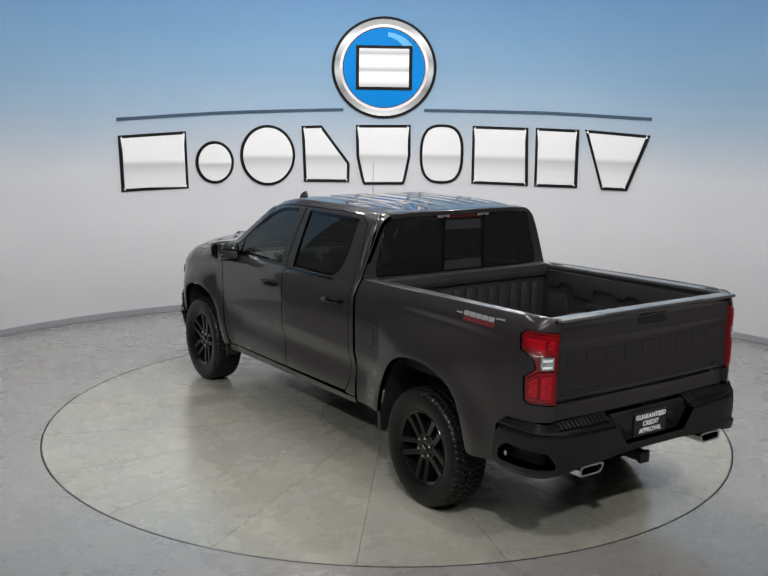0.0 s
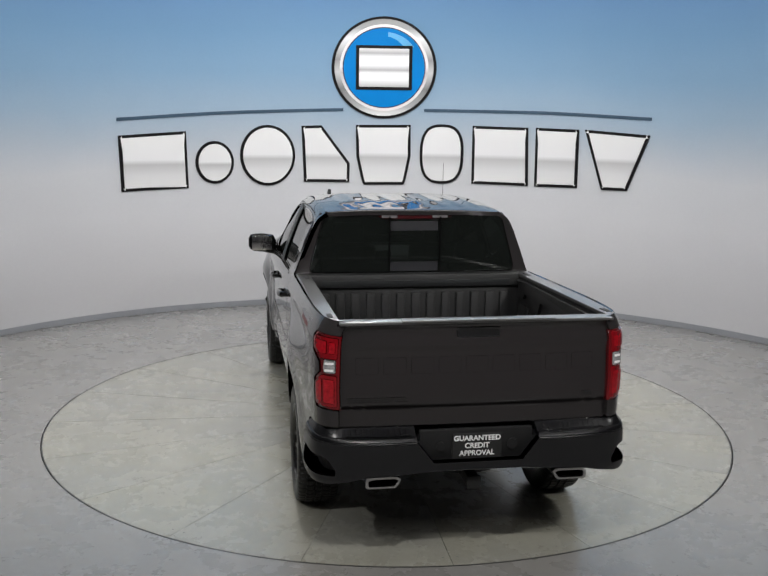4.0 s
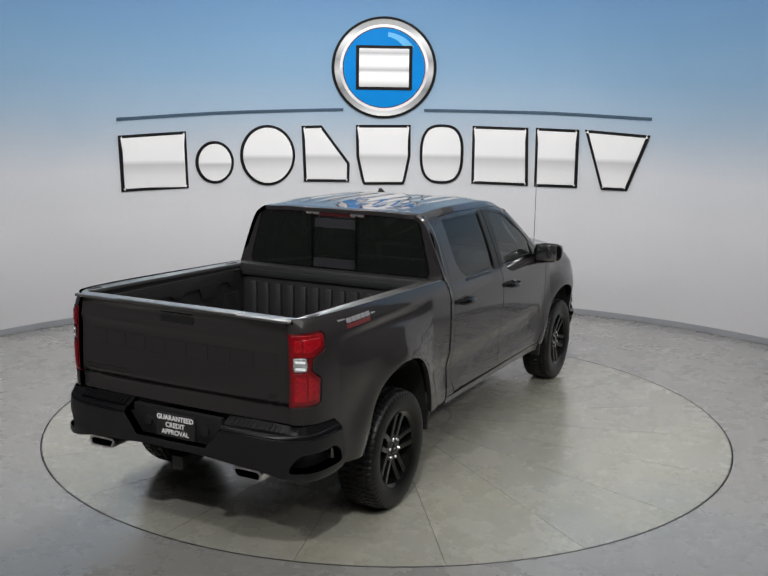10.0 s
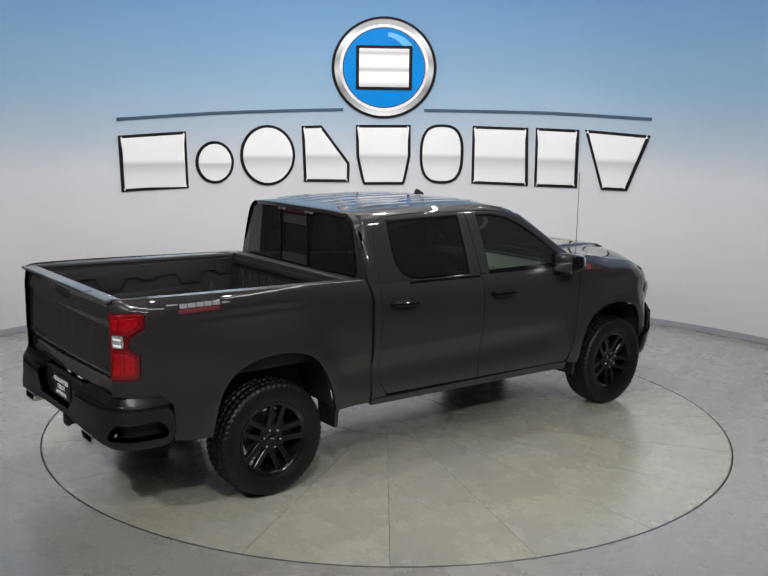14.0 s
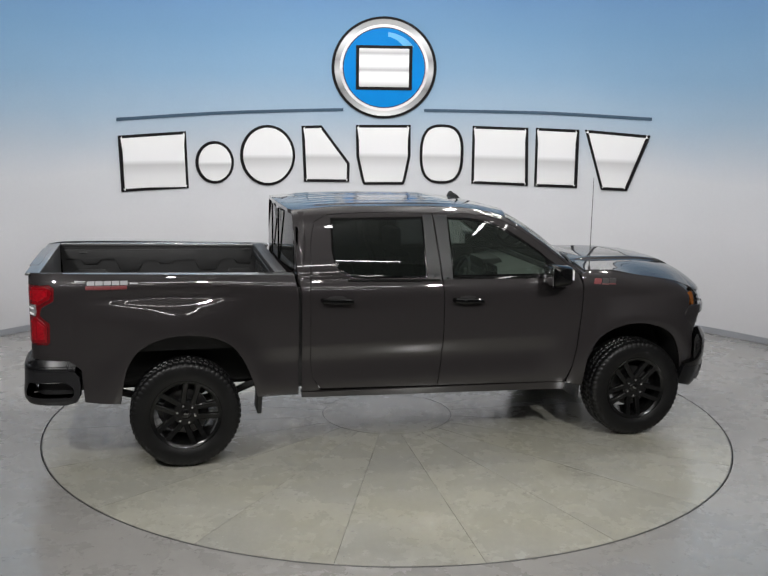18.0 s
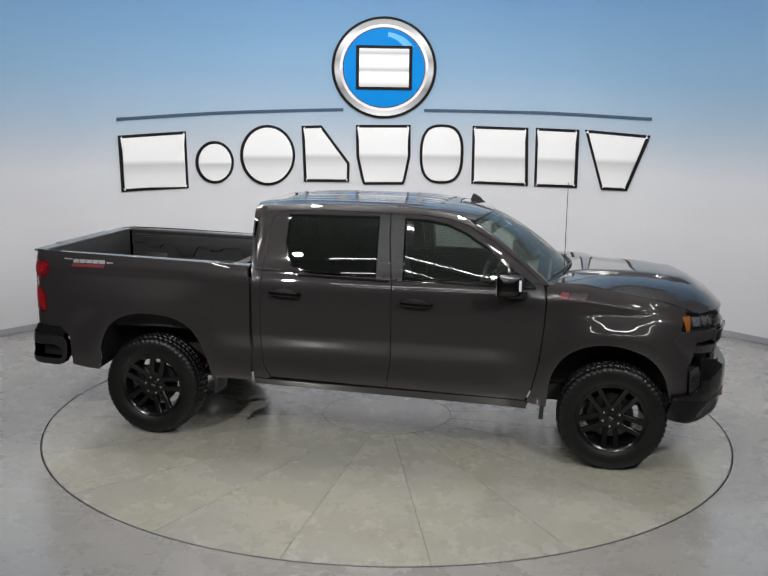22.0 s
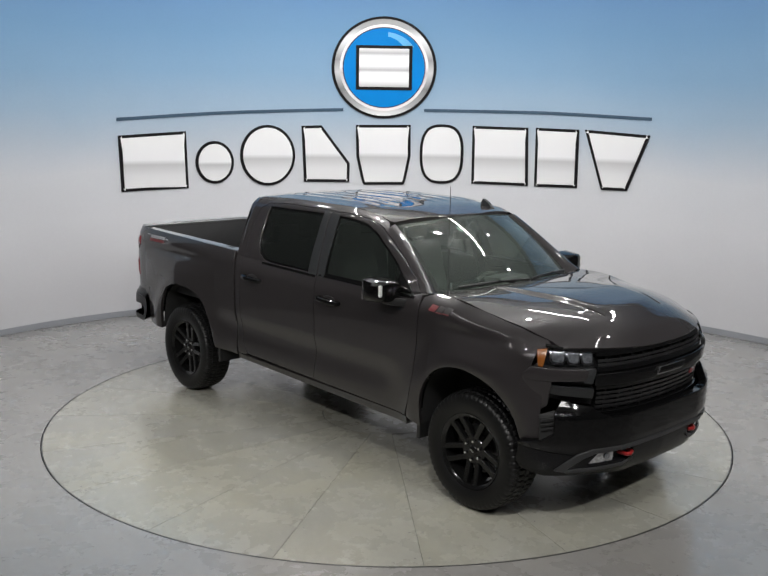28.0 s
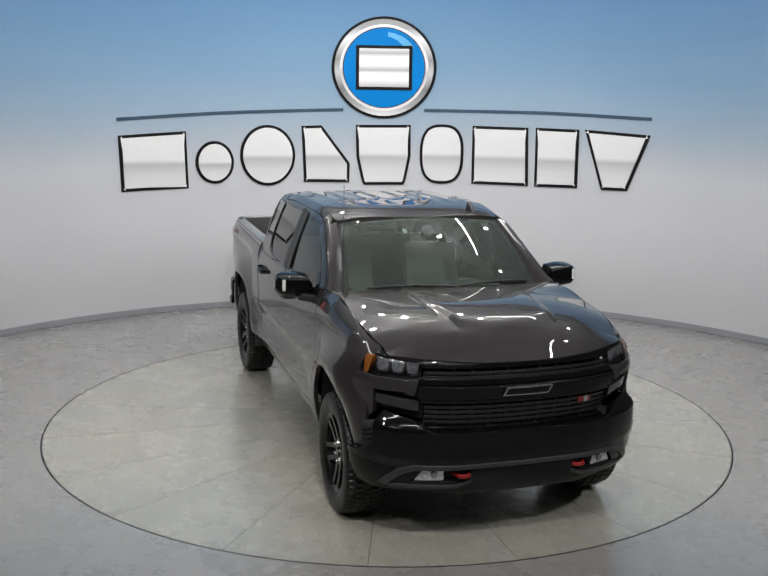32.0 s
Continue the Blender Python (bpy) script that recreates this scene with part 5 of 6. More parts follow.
part("tailgate_cap", box(-2.992, -2.890, -0.820, 0.820, 1.488, 1.508, 0.009, 3), RAIL, gate, "satin black tailgate cap")
part("tailgate_lip", box(-3.000, -2.93, -0.46, 0.46, 1.500, 1.514, 0.006, 3), RAIL, gate, "raised lip")
part("tailgate_inner", box(-2.925, -2.895, -0.79, 0.79, 0.93, 1.49, 0.006), BEDLINER, gate)
part("tailgate_handle", sheet(rounded([(-0.125, 1.405), (0.125, 1.405), (0.132, 1.462), (-0.132, 1.462)], 0.012), gate_map(0.003), REAR_OUT, step=(0.08, 0.04), thick=0.01, edge=0.003), GRILLE_BLACK, gate, "dark latch handle")
for k in range(9):
    y = 0.655 - 0.163 * k
    part("gate_letter_bar", sheet(rounded([(y - 0.066, 1.190), (y + 0.066, 1.190), (y + 0.066, 1.288), (y - 0.066, 1.288)], 0.012), gate_map(0.0012), REAR_OUT, step=(0.06, 0.04), thick=0.0012, edge=0.0012), PAINT, gate, "embossed bar")
part("gate_badge", sheet([(0.42, 1.028), (0.77, 1.028), (0.77, 1.050), (0.42, 1.050)], gate_map(0.003), REAR_OUT, step=(0.1, 0.05), thick=0.003, edge=0.001), DECAL_DIM, gate, "dark badge bar")
part("gate_badge", sheet([(-0.72, 1.028), (-0.66, 1.028), (-0.66, 1.050), (-0.72, 1.050)], gate_map(0.003), REAR_OUT, step=(0.1, 0.05), thick=0.003, edge=0.001), DECAL_DIM, gate, "dark badge bar")

rb_f, _, rb_l = path([(-3.062, 0.0), (-3.062, 0.45), (-3.046, 0.70), (-3.008, 0.86), (-2.940, 0.948), (-2.84, 0.982), (-2.72, 0.993), (-2.625, 0.9945)])
rb_bulge = curve1([0.50, 0.545, 0.575, 0.61, 0.66, 0.76, 0.81, 0.845, 0.870], [-0.03, -0.006, 0.008, 0.008, 0.002, -0.002, -0.006, -0.018, -0.035])


def rb_map(off=0.0):
    return wrap_map(rb_f, rb_bulge, off)


def rear_out(p):
    return (-1, 0.8 * p[1], 0.1)


L = rb_l
half = [(0.25, 0.628), (0.66, 0.600), (0.90, 0.550), (L - 0.10, 0.545), (L - 0.035, 0.565), (L - 0.004, 0.620), (L, 0.70), (L - 0.010, 0.755), (L - 0.035, 0.790), (L - 0.10, 0.806), (1.02, 0.806), (0.84, 0.804), (0.372, 0.802), (0.27, 0.672)]
rb = half + [(-a, z) for a, z in half[::-1]]
holes = []
for s in (-1, 1):
    hp = rounded([(s * (L - 0.05), 0.604), (s * 0.845, 0.604), (s * 0.845, 0.640), (s * 0.905, 0.712), (s * (L - 0.11), 0.722), (s * (L - 0.045), 0.672)], 0.03)
    holes.append(hp if s > 0 else hp[::-1])
rear_bumper = part("rear_bumper", sheet(rb, rb_map(), rear_out, holes=holes, step=(0.04, 0.025), thick=0.05, edge=0.005), STEP_BLACK, pickup, "black rear step bumper")
for s, hp in zip((-1, 1), holes):
    part("corner_recess", sheet(grow(hp, 0.012), rb_map(0.085), rear_out, step=(0.05, 0.04), thick=0.005), BLACK_PLASTIC, rear_bumper, "black corner step recess")
    st = rounded([(s * (L - 0.055), 0.578), (s * 0.84, 0.578), (s * 0.84, 0.606), (s * (L - 0.055), 0.606)], 0.006)
    part("corner_step", sheet(st if s > 0 else st[::-1], rb_map(0.010), rear_out, step=(0.04, 0.02), thick=0.08, edge=0.004), BLACK_PLASTIC, rear_bumper, "black corner step")
    # the sloping step on top, with ribbed pads
    def shelf(q, v, up=0.0):
        x, y, z = rb_map()(s * q, 0.800)
        back, flank = Vector((-2.945, y, 0.868)), Vector((x + 0.01, y - s * 0.045, 0.876))
        p = Vector((x, y, z)).lerp(back.lerp(flank, ease((q - 0.78) / 0.26)), v)
        return (p.x, p.y, p.z + 0.010 * math.sin(math.pi * min(v * 2.5, 1.0)) + up)
    part("bumper_top", sheet([(0.372, -0.02), (L - 0.035, -0.02), (L - 0.035, 1.0), (0.372, 1.0)], shelf, (0, 0, 1), step=(0.04, 0.12), thick=0.03, edge=0.003), BUMPER_BLACK, rear_bumper, "black bumper top")
    pad = part("step_pad", sheet(rounded([(0.405, 0.20), (0.80, 0.20), (0.80, 0.88), (0.405, 0.88)], 0.02), lambda q, v: shelf(q, v, 0.004), (0, 0, 1), step=(0.08, 0.2), thick=0.004, edge=0.002), BUMPER_BLACK, rear_bumper, "ribbed black step pad")
    for k in range(12):
        q = 0.420 + 0.0325 * k
        part("pad_rib", sheet([(q - 0.009, 0.25), (q + 0.009, 0.25), (q + 0.009, 0.84), (q - 0.009, 0.84)], lambda q, v: shelf(q, v, 0.010), (0, 0, 1), step=(0.05, 0.3), thick=0.006, edge=0.003), BUMPER_BLACK, pad)
part("bumper_core", box(-2.990, -2.86, -0.80, 0.80, 0.70, 0.790, 0.01), BLACK_PLASTIC, rear_bumper, "black bumper core")
part("plate_recess", box(-2.995, -2.96, -0.345, 0.345, 0.66, 0.852, 0.01), BLACK_PLASTIC, rear_bumper, "recessed plate panel")
part("bumper_sill", box(-3.045, -2.96, -0.30, 0.30, 0.632, 0.668, 0.010), BLACK_PLASTIC, rear_bumper, "black sill under the plate")
for y in (-0.22, 0.22):
    part("tow_socket", tube([(-2.990, y, 0.752), (-3.006, y, 0.752)], 0.033 if y < 0 else 0.028, 16), BLACK_PLASTIC, rear_bumper, "round black socket cover")
plate = part("sales_plate", box(-3.012, -3.003, -0.152, 0.152, 0.672, 0.828, 0.003, 1), UNDER, rear_bumper, "black sales plate with white words")


def words(text, size, place, parent, material):
    cu = bpy.data.curves.new("plate_line", "FONT")
    cu.body, cu.size, cu.align_x, cu.extrude, cu.offset = text, size, "CENTER", 0.0006, 0.0012
    tmp = new("plate_line_text", cu)
    me = bpy.data.meshes.new_from_object(tmp.evaluated_get(bpy.context.evaluated_depsgraph_get()))
    bpy.data.objects.remove(tmp)
    me.materials.clear()
    m = Matrix.Translation(place) @ Matrix(((0, 0, -1, 0), (-1, 0, 0, 0), (0, 1, 0, 0), (0, 0, 0, 1)))
    me.transform(m)
    part("plate_line", me, material, parent, "white words")


for text, z in (("GUARANTEED", 0.785), ("CREDIT", 0.739), ("APPROVAL", 0.693)):
    words(text, 0.044, (-3.013, 0, z), plate, WHITE_INK)
for s in (-1, 1):
    lp = rounded([(-0.105, 0.022), (-0.075, -0.032), (0.105, -0.032), (0.110, 0.022), (0.08, 0.036), (-0.08, 0.036)], 0.014)
    lp2 = [(a * 0.84, b * 0.66) for a, b in lp]
    bm = bmesh.new()
    r = [[bm.verts.new((x, s * 0.565 + s * a, 0.562 + b)) for a, b in l] for x, l in ((-2.80, lp), (-3.055, lp), (-3.055, lp2), (-2.86, lp2))]
    for p, q in zip(r, r[1:]):
        for k in range(len(p)):
            bm.faces.new((p[k], p[(k + 1) % len(p)], q[(k + 1) % len(q)], q[k]))
    tip = part("exhaust_tip", bm, CHROME, pickup, "chrome rectangular exhaust tip")
    part("exhaust_bore", prism([(-2.87, s * 0.565 + s * a, 0.562 + b) for a, b in lp2], (0.01, 0, 0)), UNDER, tip)
    part("exhaust_pipe", tube([(-2.82, s * 0.56, 0.565), (-2.4, s * 0.55, 0.60), (-1.95, s * 0.50, 0.66), (-1.5, s * 0.42, 0.56), (0.4, s * 0.20, 0.50)], 0.038, 10), UNDER, pickup, "dark exhaust pipe")
hitch = part("tow_hitch", box(-2.985, -2.55, -0.030, 0.040, 0.478, 0.545, 0.008), UNDER, pickup, "black tow hitch receiver")
part("hitch_mouth", box(-2.995, -2.965, -0.038, 0.048, 0.470, 0.552, 0.010), UNDER, hitch)
part("hitch_bar", tube([(-2.80, -0.55, 0.56), (-2.80, 0.55, 0.56)], 0.035, 10), UNDER, pickup, "hitch cross tube")

# ---- bed ----
X0, X1 = -2.895, -1.125
bed_floor = part("bed_floor", box(X0, X1, -0.826, 0.826, 0.885, 0.925), BEDLINER, pickup, "black bed floor")
for k in range(-7, 8):
    part("floor_rib", box(X0 + 0.04, X1 - 0.05, 0.1 * k - 0.026, 0.1 * k + 0.026, 0.922, 0.938, 0.006, 1), BEDLINER, bed_floor)
head = part("bed_front_wall", box(X1 - 0.01, X1 + 0.03, -0.832, 0.832, 0.90, 1.455, 0.006), BEDLINER, pickup, "black bed front wall")
part("bed_header", box(X1 - 0.055, X1 + 0.045, -0.824, 0.824, 1.372, 1.472, 0.015), BEDLINER, head, "black bed header")
part("header_groove", box(X1 - 0.062, X1 - 0.045, -0.74, 0.74, 1.39, 1.428, 0.006), SATIN_PLASTIC, head)
for k in range(-6, 7):
    part("wall_rib", box(X1 - 0.040, X1 + 0.0, 0.118 * k - 0.034, 0.118 * k + 0.034, 0.96, 1.325, 0.014), BEDLINER, head)
for s in (-1, 1):
    wall = part("bed_side_wall", prism([(X0, s * 0.828, 0.90), (X1, s * 0.828, 0.90), (X1, s * 0.828, 1.455), (X0, s * 0.828, 1.50)], (0, s * 0.03, 0)), BEDLINER, pickup, "black ribbed bed side wall")
    ledge = [(-2.86, 1.445), (-2.86, 1.36), (-2.72, 1.36), (-2.69, 1.31), (-2.58, 1.31), (-2.55, 1.36), (-2.42, 1.36), (-2.38, 1.24), (-2.22, 1.24), (-2.18, 1.34), (-2.06, 1.34), (-2.03, 1.30), (-1.93, 1.30), (-1.90, 1.34),
             (-1.72, 1.34), (-1.68, 1.24), (-1.52, 1.24), (-1.48, 1.34), (-1.36, 1.34), (-1.33, 1.29), (-1.20, 1.29), (-1.20, 1.425)]
    part("wall_ledge", prism([(x, s * 0.828, z) for x, z in ledge], (0, -s * 0.022, 0), 0.006), BEDLINER, wall)
    for x0, x1, z0, z1 in ((-2.80, -2.48, 1.00, 1.26), (-2.30, -1.62, 1.155, 1.21), (-1.44, -1.18, 1.00, 1.24)):
        lp = rounded([(x0, z0), (x1, z0), (x1 - 0.03, z1), (x0 + 0.03, z1)], 0.02)
        part("wall_panel", prism([(x, s * 0.828, z) for x, z in lp], (0, -s * 0.014, 0), 0.005), BEDLINER, wall)
    part("wheel_tub", prism([(-2.30, s * 0.828, 0.92), (-2.24, s * 0.828, 1.08), (-2.12, s * 0.828, 1.14), (-1.62, s * 0.828, 1.14), (-1.50, s * 0.828, 1.08), (-1.44, s * 0.828, 0.92)], (0, -s * 0.21, 0), 0.02), BEDLINER, wall, "black wheel tub")
    rail = prism([(X0 - 0.03, s * 0.812, 1.482), (X0 - 0.03, s * 0.832, 1.482), (X0 + 0.03, s * 0.866, 1.481), (X0 + 0.14, s * 0.890, 1.479), (X0 + 0.50, s * 0.912, 1.470), (X1 + 0.09, s * 0.922, 1.438), (X1 + 0.09, s * 0.815, 1.438)], (0, 0, 0.026), 0.010)
    cap = part("bed_rail_cap", rail, RAIL, pickup, "satin black bed rail cap")
    for x in (-2.78, -1.25):
        zz = 1.507 + (x - X0) * -0.0235
        part("stake_plug", box(x - 0.055, x + 0.055, *sorted((s * 0.838, s * 0.872)), zz - 0.004, zz + 0.005, 0.003), UNDER, cap, "black stake pocket plug")
    for x in (-2.70, -1.25):
        part("tie_down", tube([(x - 0.03, s * 0.812, 1.42), (x - 0.03, s * 0.792, 1.42), (x + 0.03, s * 0.792, 1.42), (x + 0.03, s * 0.812, 1.42)], 0.006, 6), BLACK_PLASTIC, wall, "steel tie-down loop")

# ---- wheels ----


def tyre_mesh():
    """One moulded tyre: smooth side walls, tread blocks cut by zigzag grooves."""
    prof = [(0.262, -0.120), (0.285, -0.133), (0.320, -0.140), (0.345, -0.1405), (0.368, -0.1385), (0.388, -0.134), (0.396, -0.128), (0.404, -0.118), (0.406, -0.104), (0.407, -0.090), (0.407, -0.082), (0.4165, -0.078), (0.4165, -0.056),
            (0.4165, -0.034), (0.407, -0.028), (0.407, -0.022)]
    prof += [(0.417, -0.016), (0.417, 0.016)] + [(r, -y) for r, y in prof[::-1]]
    bm = bmesh.new()
    n, per = 58, 8
    rings = []
    for k in range(n * per):
        ph = k % per
        ring = []
        for r, y in prof:
            ay = abs(y)
            if 0.07 < r - 0.29 and ay < 0.139 and r > 0.36:
                row = 0 if ay > 0.081 else 1 if ay > 0.029 else 2
                shift = (0, 3, 5)[row] + (2 if y > 0 else 0) + (int(ay * 60) % 2 if row == 1 else 0)
                cut = (ph + shift) % per
                if row == 0:
                    r = r + 0.0015 if cut < 5 else r - 0.004
                elif r > 0.41 and cut >= 6:
                    r = 0.406
            a = 2 * math.pi * k / (n * per)
            ring.append(bm.verts.new((r * math.cos(a), y, r * math.sin(a))))
        rings.append(ring)
    m = len(prof)
    for i in range(len(rings)):
        p, q = rings[i], rings[(i + 1) % len(rings)]
        for j in range(m):
            bm.faces.new((p[j], p[(j + 1) % m], q[(j + 1) % m], q[j]))
    return bm


def spoke(a0, off):
    """One slim spoke from the hub to the rim, beside the line at a0 (radians), on the outer side y < 0."""
    bm = bmesh.new()
    c, s_ = math.cos(a0), math.sin(a0)

    def at(r, t, y):
        return (r * c - t * s_, y, r * s_ + t * c)
    secs = [(0.055, 0.80 * off, 0.022, -0.084, 0.034), (0.11, 0.92 * off, 0.0205, -0.092, 0.040), (0.17, 1.02 * off, 0.0200, -0.100, 0.042), (0.225, 1.10 * off, 0.0210, -0.110, 0.042), (0.252, 1.14 * off, 0.026, -0.117, 0.046)]
    rings = []
    for r, t, w, y, d in secs:
        rings.append([bm.verts.new(at(r, t + k * w, yy)) for k, yy in ((-1, y + d), (-1, y + 0.005), (-0.75, y), (0.75, y), (1, y + 0.005), (1, y + d))])
    for a, b in zip(rings, rings[1:]):
        for i in range(6):
            bm.faces.new((a[i], a[(i + 1) % 6], b[(i + 1) % 6], b[i]))
    bm.faces.new(rings[0]), bm.faces.new(rings[-1][::-1])
    return bm


def build_wheel():
    w = part("wheel", tyre_mesh(), RUBBER, pickup, "black alloy wheel with an all-terrain tyre")
    rim = [(0.266, -0.128), (0.270, -0.122), (0.262, -0.112), (0.252, -0.106), (0.245, -0.05), (0.225, 0.00), (0.225, 0.10), (0.262, 0.118), (0.266, 0.12), (0.256, 0.125), (0.215, 0.11), (0.212, 0.0), (0.235, -0.06), (0.240, -0.11), (0.256, -0.124)]
    part("rim", lathe(rim, 72, closed=True), RIM_BLACK, w, "glossy black rim")
    part("brake_disc", lathe([(0.06, -0.008), (0.172, -0.008), (0.172, 0.02), (0.06, 0.02)], 40, closed=True), DISC_GREY, w, "dark grey brake disc")
    part("hub_back", lathe([(0.0001, 0.06), (0.105, 0.06), (0.105, -0.02), (0.0001, -0.02)], 30), UNDER, w)
    for k in range(5):
        a = math.pi / 2 + k * math.pi / 2.5
        for off in (-0.043, 0.043):
            part("spoke", spoke(a, off), RIM_BLACK, w)
    part("hub_cap", lathe([(0.0001, -0.098), (0.030, -0.098), (0.036, -0.094), (0.040, -0.088), (0.092, -0.087), (0.100, -0.078), (0.100, -0.03), (0.0001, -0.03)], 40), RIM_BLACK, w, "black hub cap")
    part("cap_mark", prism([(-0.018, -0.0985, -0.005), (0.015, -0.0985, -0.005), (0.018, -0.0985, 0.005), (-0.015, -0.0985, 0.005)], (0, -0.001, 0)), STEEL_GREY, w, "plain cap mark")
    for k in range(6):
        a = math.pi / 2 + (k + 0.5) * math.pi / 3
        x, z = 0.068 * math.cos(a), 0.068 * math.sin(a)
        part("lug_nut", tube([(x, -0.070, z), (x, -0.096, z), (x, -0.103, z)], [0.0125, 0.0125, 0.008], 8), CHROME, w, "chrome lug nut")
    return w


wheel = build_wheel()
spots = [(AXLE, -0.862, 36), (-AXLE, -0.862, 12), (AXLE, 0.862, 11), (-AXLE, 0.862, 40)]
for k, (x, y, spin) in enumerate(spots):
    m = pose(x, y, TYRE_R - 0.002, 0, 0, 0 if y < 0 else 180) @ pose(0, 0, 0, 0, spin, 0)
    if k == 0:
        wheel.matrix_basis = m
    else:
        copy_thing(wheel, m)

# ---- underside ----
under = part("chassis", box(-2.75, 2.35, -0.46, -0.36, 0.50, 0.66, 0.01), UNDER, pickup, "black chassis frame")
part("chassis_rail", box(-2.75, 2.35, 0.36, 0.46, 0.50, 0.66, 0.01), UNDER, under)
part("rear_axle", tube([(-AXLE, -0.75, TYRE_R), (-AXLE, -0.16, TYRE_R), (-AXLE, 0.0, TYRE_R), (-AXLE, 0.16, TYRE_R), (-AXLE, 0.75, TYRE_R)], [0.045, 0.05, 0.15, 0.05, 0.045], 14), UNDER, pickup, "black rear axle")
part("front_axle", tube([(AXLE, -0.75, TYRE_R), (AXLE, 0.75, TYRE_R)], 0.05, 10), UNDER, pickup, "black front axle")
part("drive_shaft", tube([(-AXLE, 0, 0.45), (0.5, 0, 0.55)], 0.045, 10), UNDER, pickup, "black drive shaft")
part("floor_pan", box(-1.0, 1.35, -0.88, 0.88, 0.56, 0.62, 0.01), UNDER, pickup, "black floor pan")
part("engine_tray", box(1.3, 2.55, -0.62, 0.62, 0.42, 0.55, 0.02), UNDER, pickup, "black engine tray")
part("spare_wheel", lathe([(0.10, 0.52), (0.36, 0.50), (0.37, 0.60), (0.36, 0.68), (0.10, 0.66)], 28, axis="Z", closed=True), UNDER, pickup, "spare wheel under the bed").location = (-2.45, 0, 0)
for s in (-1, 1):
    part("shock_absorber", tube([(-1.62, s * 0.50, 0.42), (-1.50, s * 0.48, 0.66), (-1.47, s * 0.47, 0.78)], [0.024, 0.024, 0.014], 10), RED_PAINT, pickup, "red rear shock absorber")
    part("leaf_spring", tube([(-2.6, s * 0.52, 0.56), (-2.2, s * 0.52, 0.44), (-AXLE, s * 0.52, 0.38), (-1.5, s * 0.52, 0.44), (-1.15, s * 0.52, 0.58)], 0.03, 6), UNDER, pickup, "black leaf spring")

# ---- cabin ----
part("engine_bay", box(1.30, 2.58, -0.60, 0.60, 0.56, 1.10, 0.02), UNDER, pickup, "black engine bay")
part("gap_filler", box(-1.030, -0.975, -0.950, 0.950, 0.58, 1.37, 0.01), UNDER, pickup, "black panel between cab and bed")
part("fire_wall", box(1.24, 1.34, -0.88, 0.88, 0.60, 1.38, 0.01), UNDER, pickup, "black fire wall")
part("cabin_back", box(-1.00, -0.975, -0.86, 0.86, 0.60, 1.46, 0.01), TRIM_GREY, pickup, "grey rear cabin trim")
dash = part("dashboard", prism([(1.30, -0.84, 1.05), (0.92, -0.84, 1.02), (0.86, -0.84, 1.18), (0.95, -0.84, 1.30), (1.18, -0.84, 1.365), (1.36, -0.84, 1.375)], (0, 1.68, 0), 0.02), TRIM_GREY, pickup, "dark grey dashboard")
part("instrument_hood", prism([(0.90, 0.22, 1.28), (0.88, 0.22, 1.37), (1.06, 0.22, 1.38), (1.1, 0.22, 1.33)], (0, 0.36, 0), 0.02), LEATHER, dash)
part("centre_screen", box(0.86, 0.90, -0.16, 0.14, 1.20, 1.36, 0.01), BLACK_GLOSS, dash, "dark centre screen")
ring = [(0.74 + 0.10 * math.sin(a) * 0.45, 0.40 + 0.185 * math.cos(a), 1.20 + 0.185 * math.sin(a) * 0.9) for a in [2 * math.pi * k / 28 for k in range(29)]]
wheel_s = part("steering_wheel", tube(ring, 0.016, 8, caps=False), LEATHER, pickup, "black steering wheel")
part("steering_hub", tube([(0.93, 0.40, 1.12), (0.76, 0.40, 1.20), (0.745, 0.40, 1.205)], [0.05, 0.07, 0.06], 12), LEATHER, wheel_s)
part("steering_spoke", tube([(0.74, 0.23, 1.20), (0.75, 0.40, 1.20), (0.74, 0.57, 1.20)], 0.016, 6), LEATHER, wheel_s)
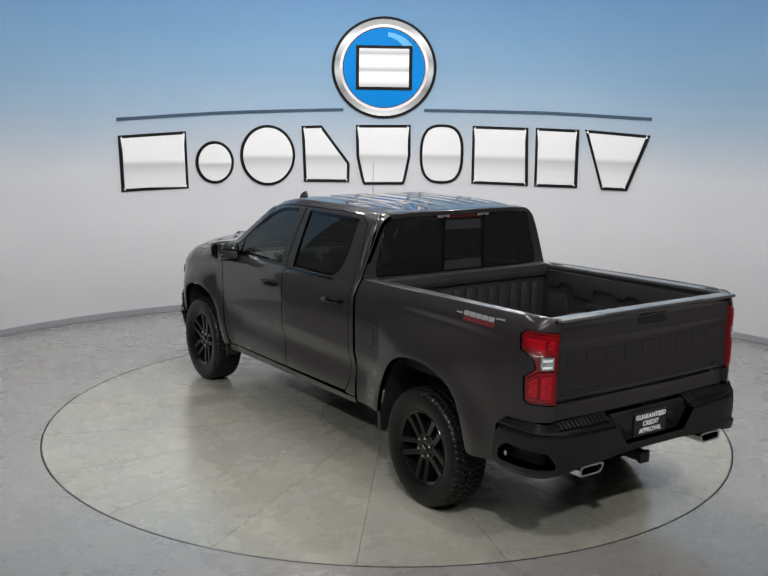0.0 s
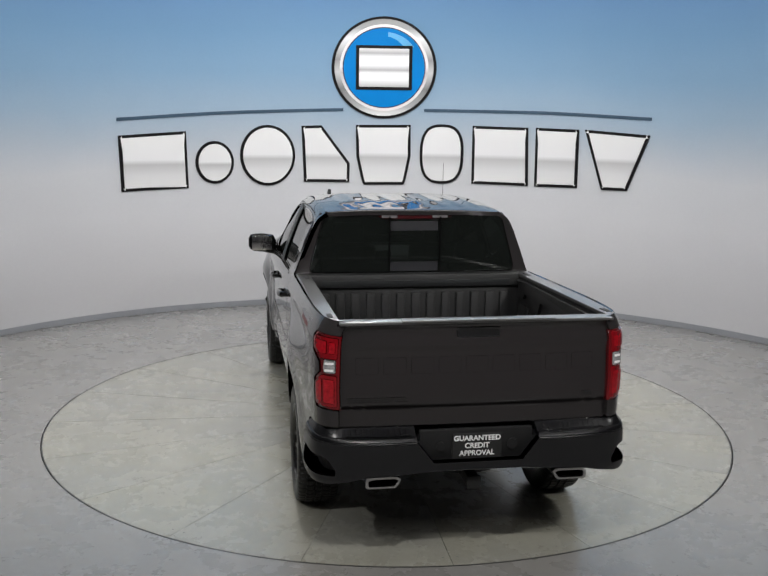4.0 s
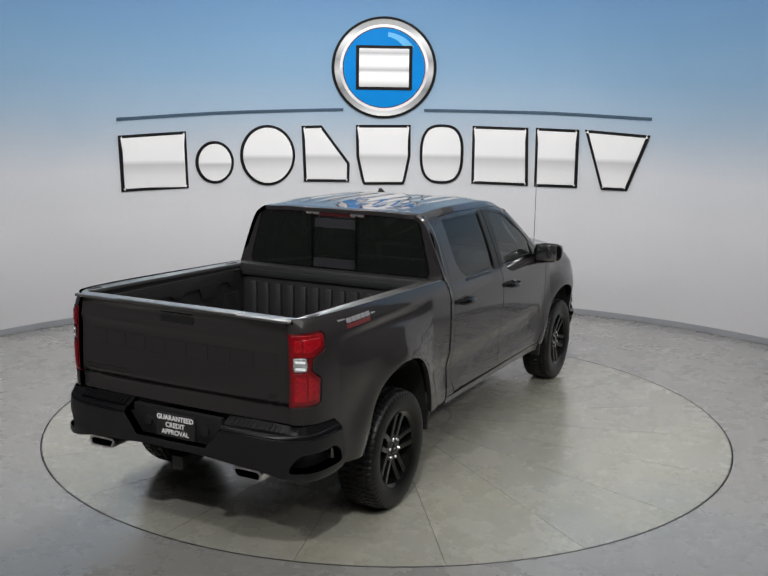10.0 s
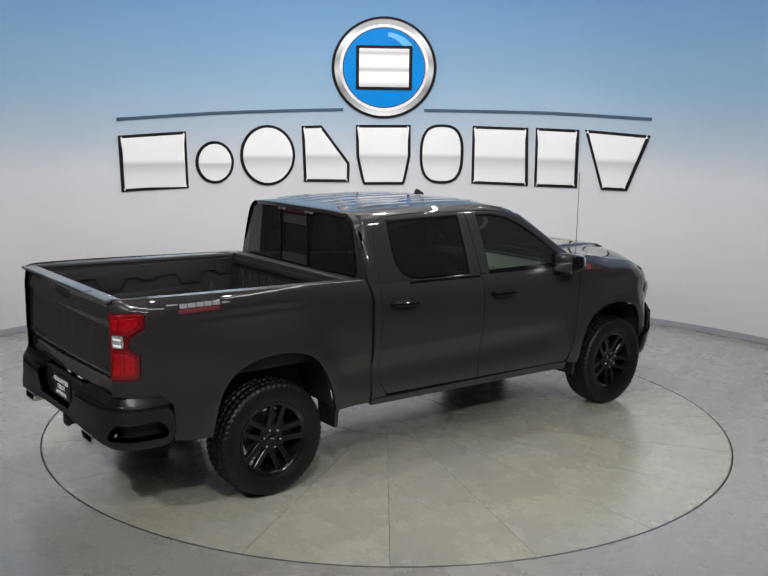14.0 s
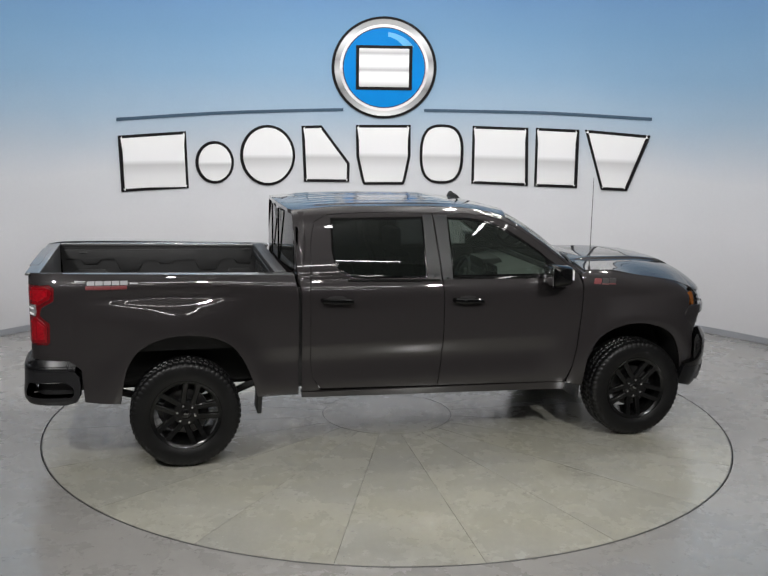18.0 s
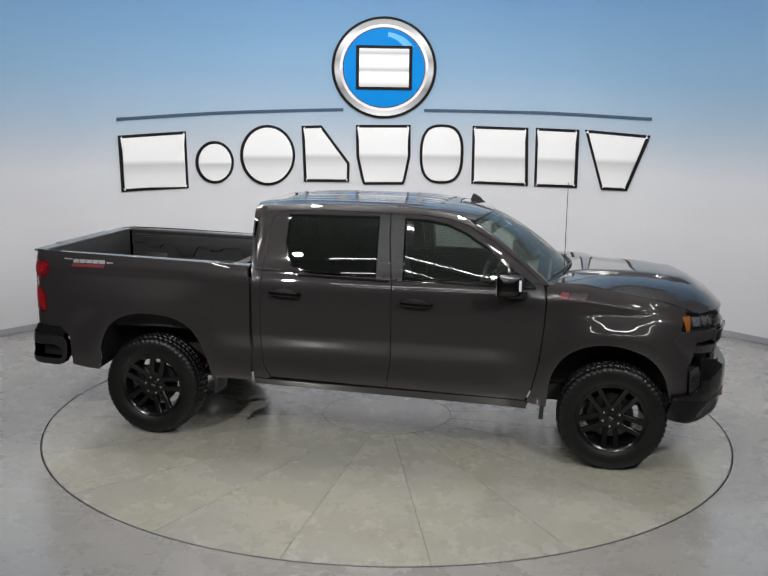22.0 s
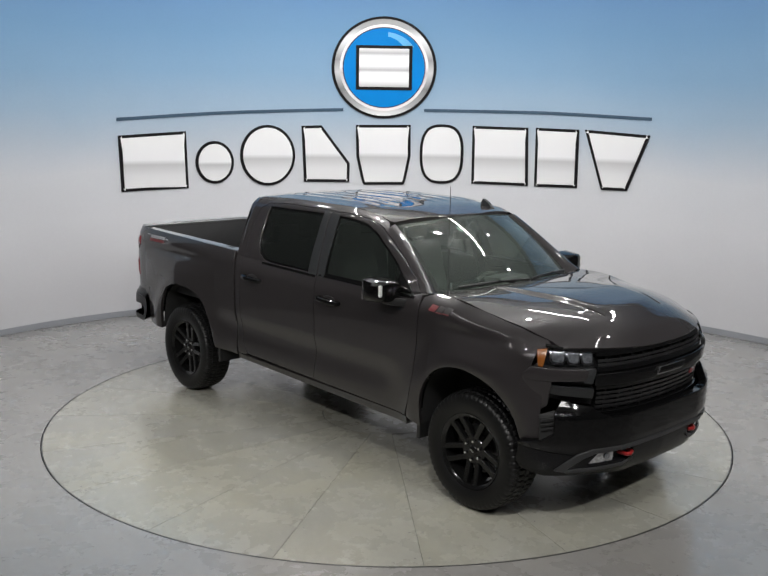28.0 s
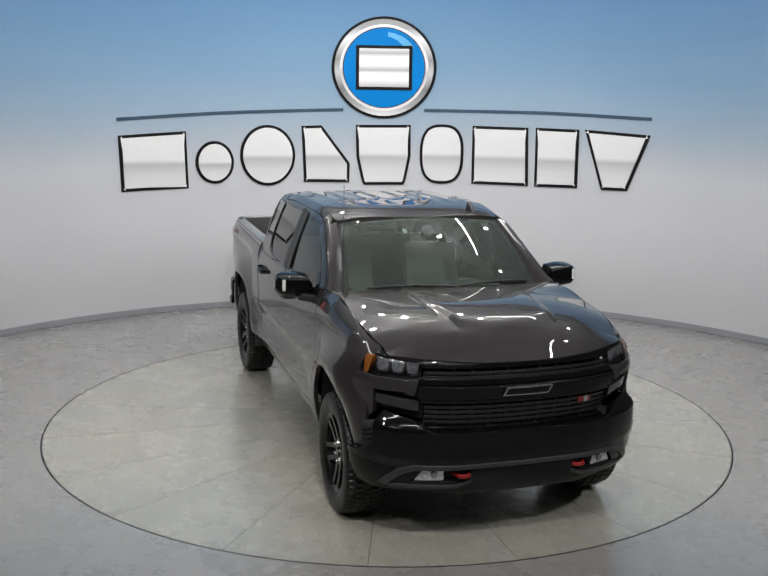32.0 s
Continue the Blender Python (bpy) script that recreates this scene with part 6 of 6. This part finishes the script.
for y in (-0.40, 0.40):
    seat = part("front_seat", prism([(0.55, y - 0.26, 0.88), (0.05, y - 0.26, 0.84), (0.02, y - 0.26, 0.98), (0.52, y - 0.26, 1.02)], (0, 0.52, 0), 0.04), LEATHER, pickup, "black front seat")
    part("seat_back", prism([(0.14, y - 0.25, 0.96), (0.02, y - 0.25, 0.95), (-0.16, y - 0.25, 1.54), (-0.05, y - 0.25, 1.56)], (0, 0.50, 0), 0.04), LEATHER, seat)
    part("head_rest", box(-0.20, -0.09, y - 0.13, y + 0.13, 1.58, 1.76, 0.035), LEATHER, seat)
bench = part("rear_seat", prism([(-0.38, -0.70, 0.90), (-0.85, -0.70, 0.88), (-0.88, -0.70, 1.02), (-0.36, -0.70, 1.05)], (0, 1.40, 0), 0.04), LEATHER, pickup, "black rear bench seat")
part("seat_back", prism([(-0.76, -0.70, 1.0), (-0.90, -0.70, 1.0), (-0.96, -0.70, 1.52), (-0.86, -0.70, 1.54)], (0, 1.40, 0), 0.04), LEATHER, bench)
for y in (-0.48, 0.48):
    part("head_rest", box(-0.96, -0.86, y - 0.12, y + 0.12, 1.54, 1.68, 0.03), LEATHER, bench)
part("roof_lining", sheet([(-0.98, -0.62), (0.70, -0.62), (0.70, 0.62), (-0.98, 0.62)], lambda x, y: (x, y, roof_map(x, y)[2] - 0.045), (0, 0, -1), step=(0.2, 0.2), thick=0), HEADLINER, pickup, "pale grey roof lining")
inner_mirror = part("inner_mirror", box(0.84, 0.88, -0.12, 0.12, 1.70, 1.77, 0.015), BLACK_PLASTIC, pickup, "black inner mirror")
part("mirror_stem", tube([(0.88, 0, 1.75), (0.96, 0, 1.80)], [0.03, 0.05], 8), BLACK_PLASTIC, inner_mirror)


def motions():
    rows_t, rows_v = [], []
    for k in range(33):
        yaw = YAW0 + RATE * k
        rows_t.append((float(k), pose(0, 0, 0, 0, 0, yaw + TABLE_TURN)))
        rows_v.append((float(k), pose(0, 0, 0, 0, 0, yaw) @ pose(OFF_X, OFF_Y, 0)))
    walk(turntable, rows_t)
    walk(pickup, rows_v)


motions()
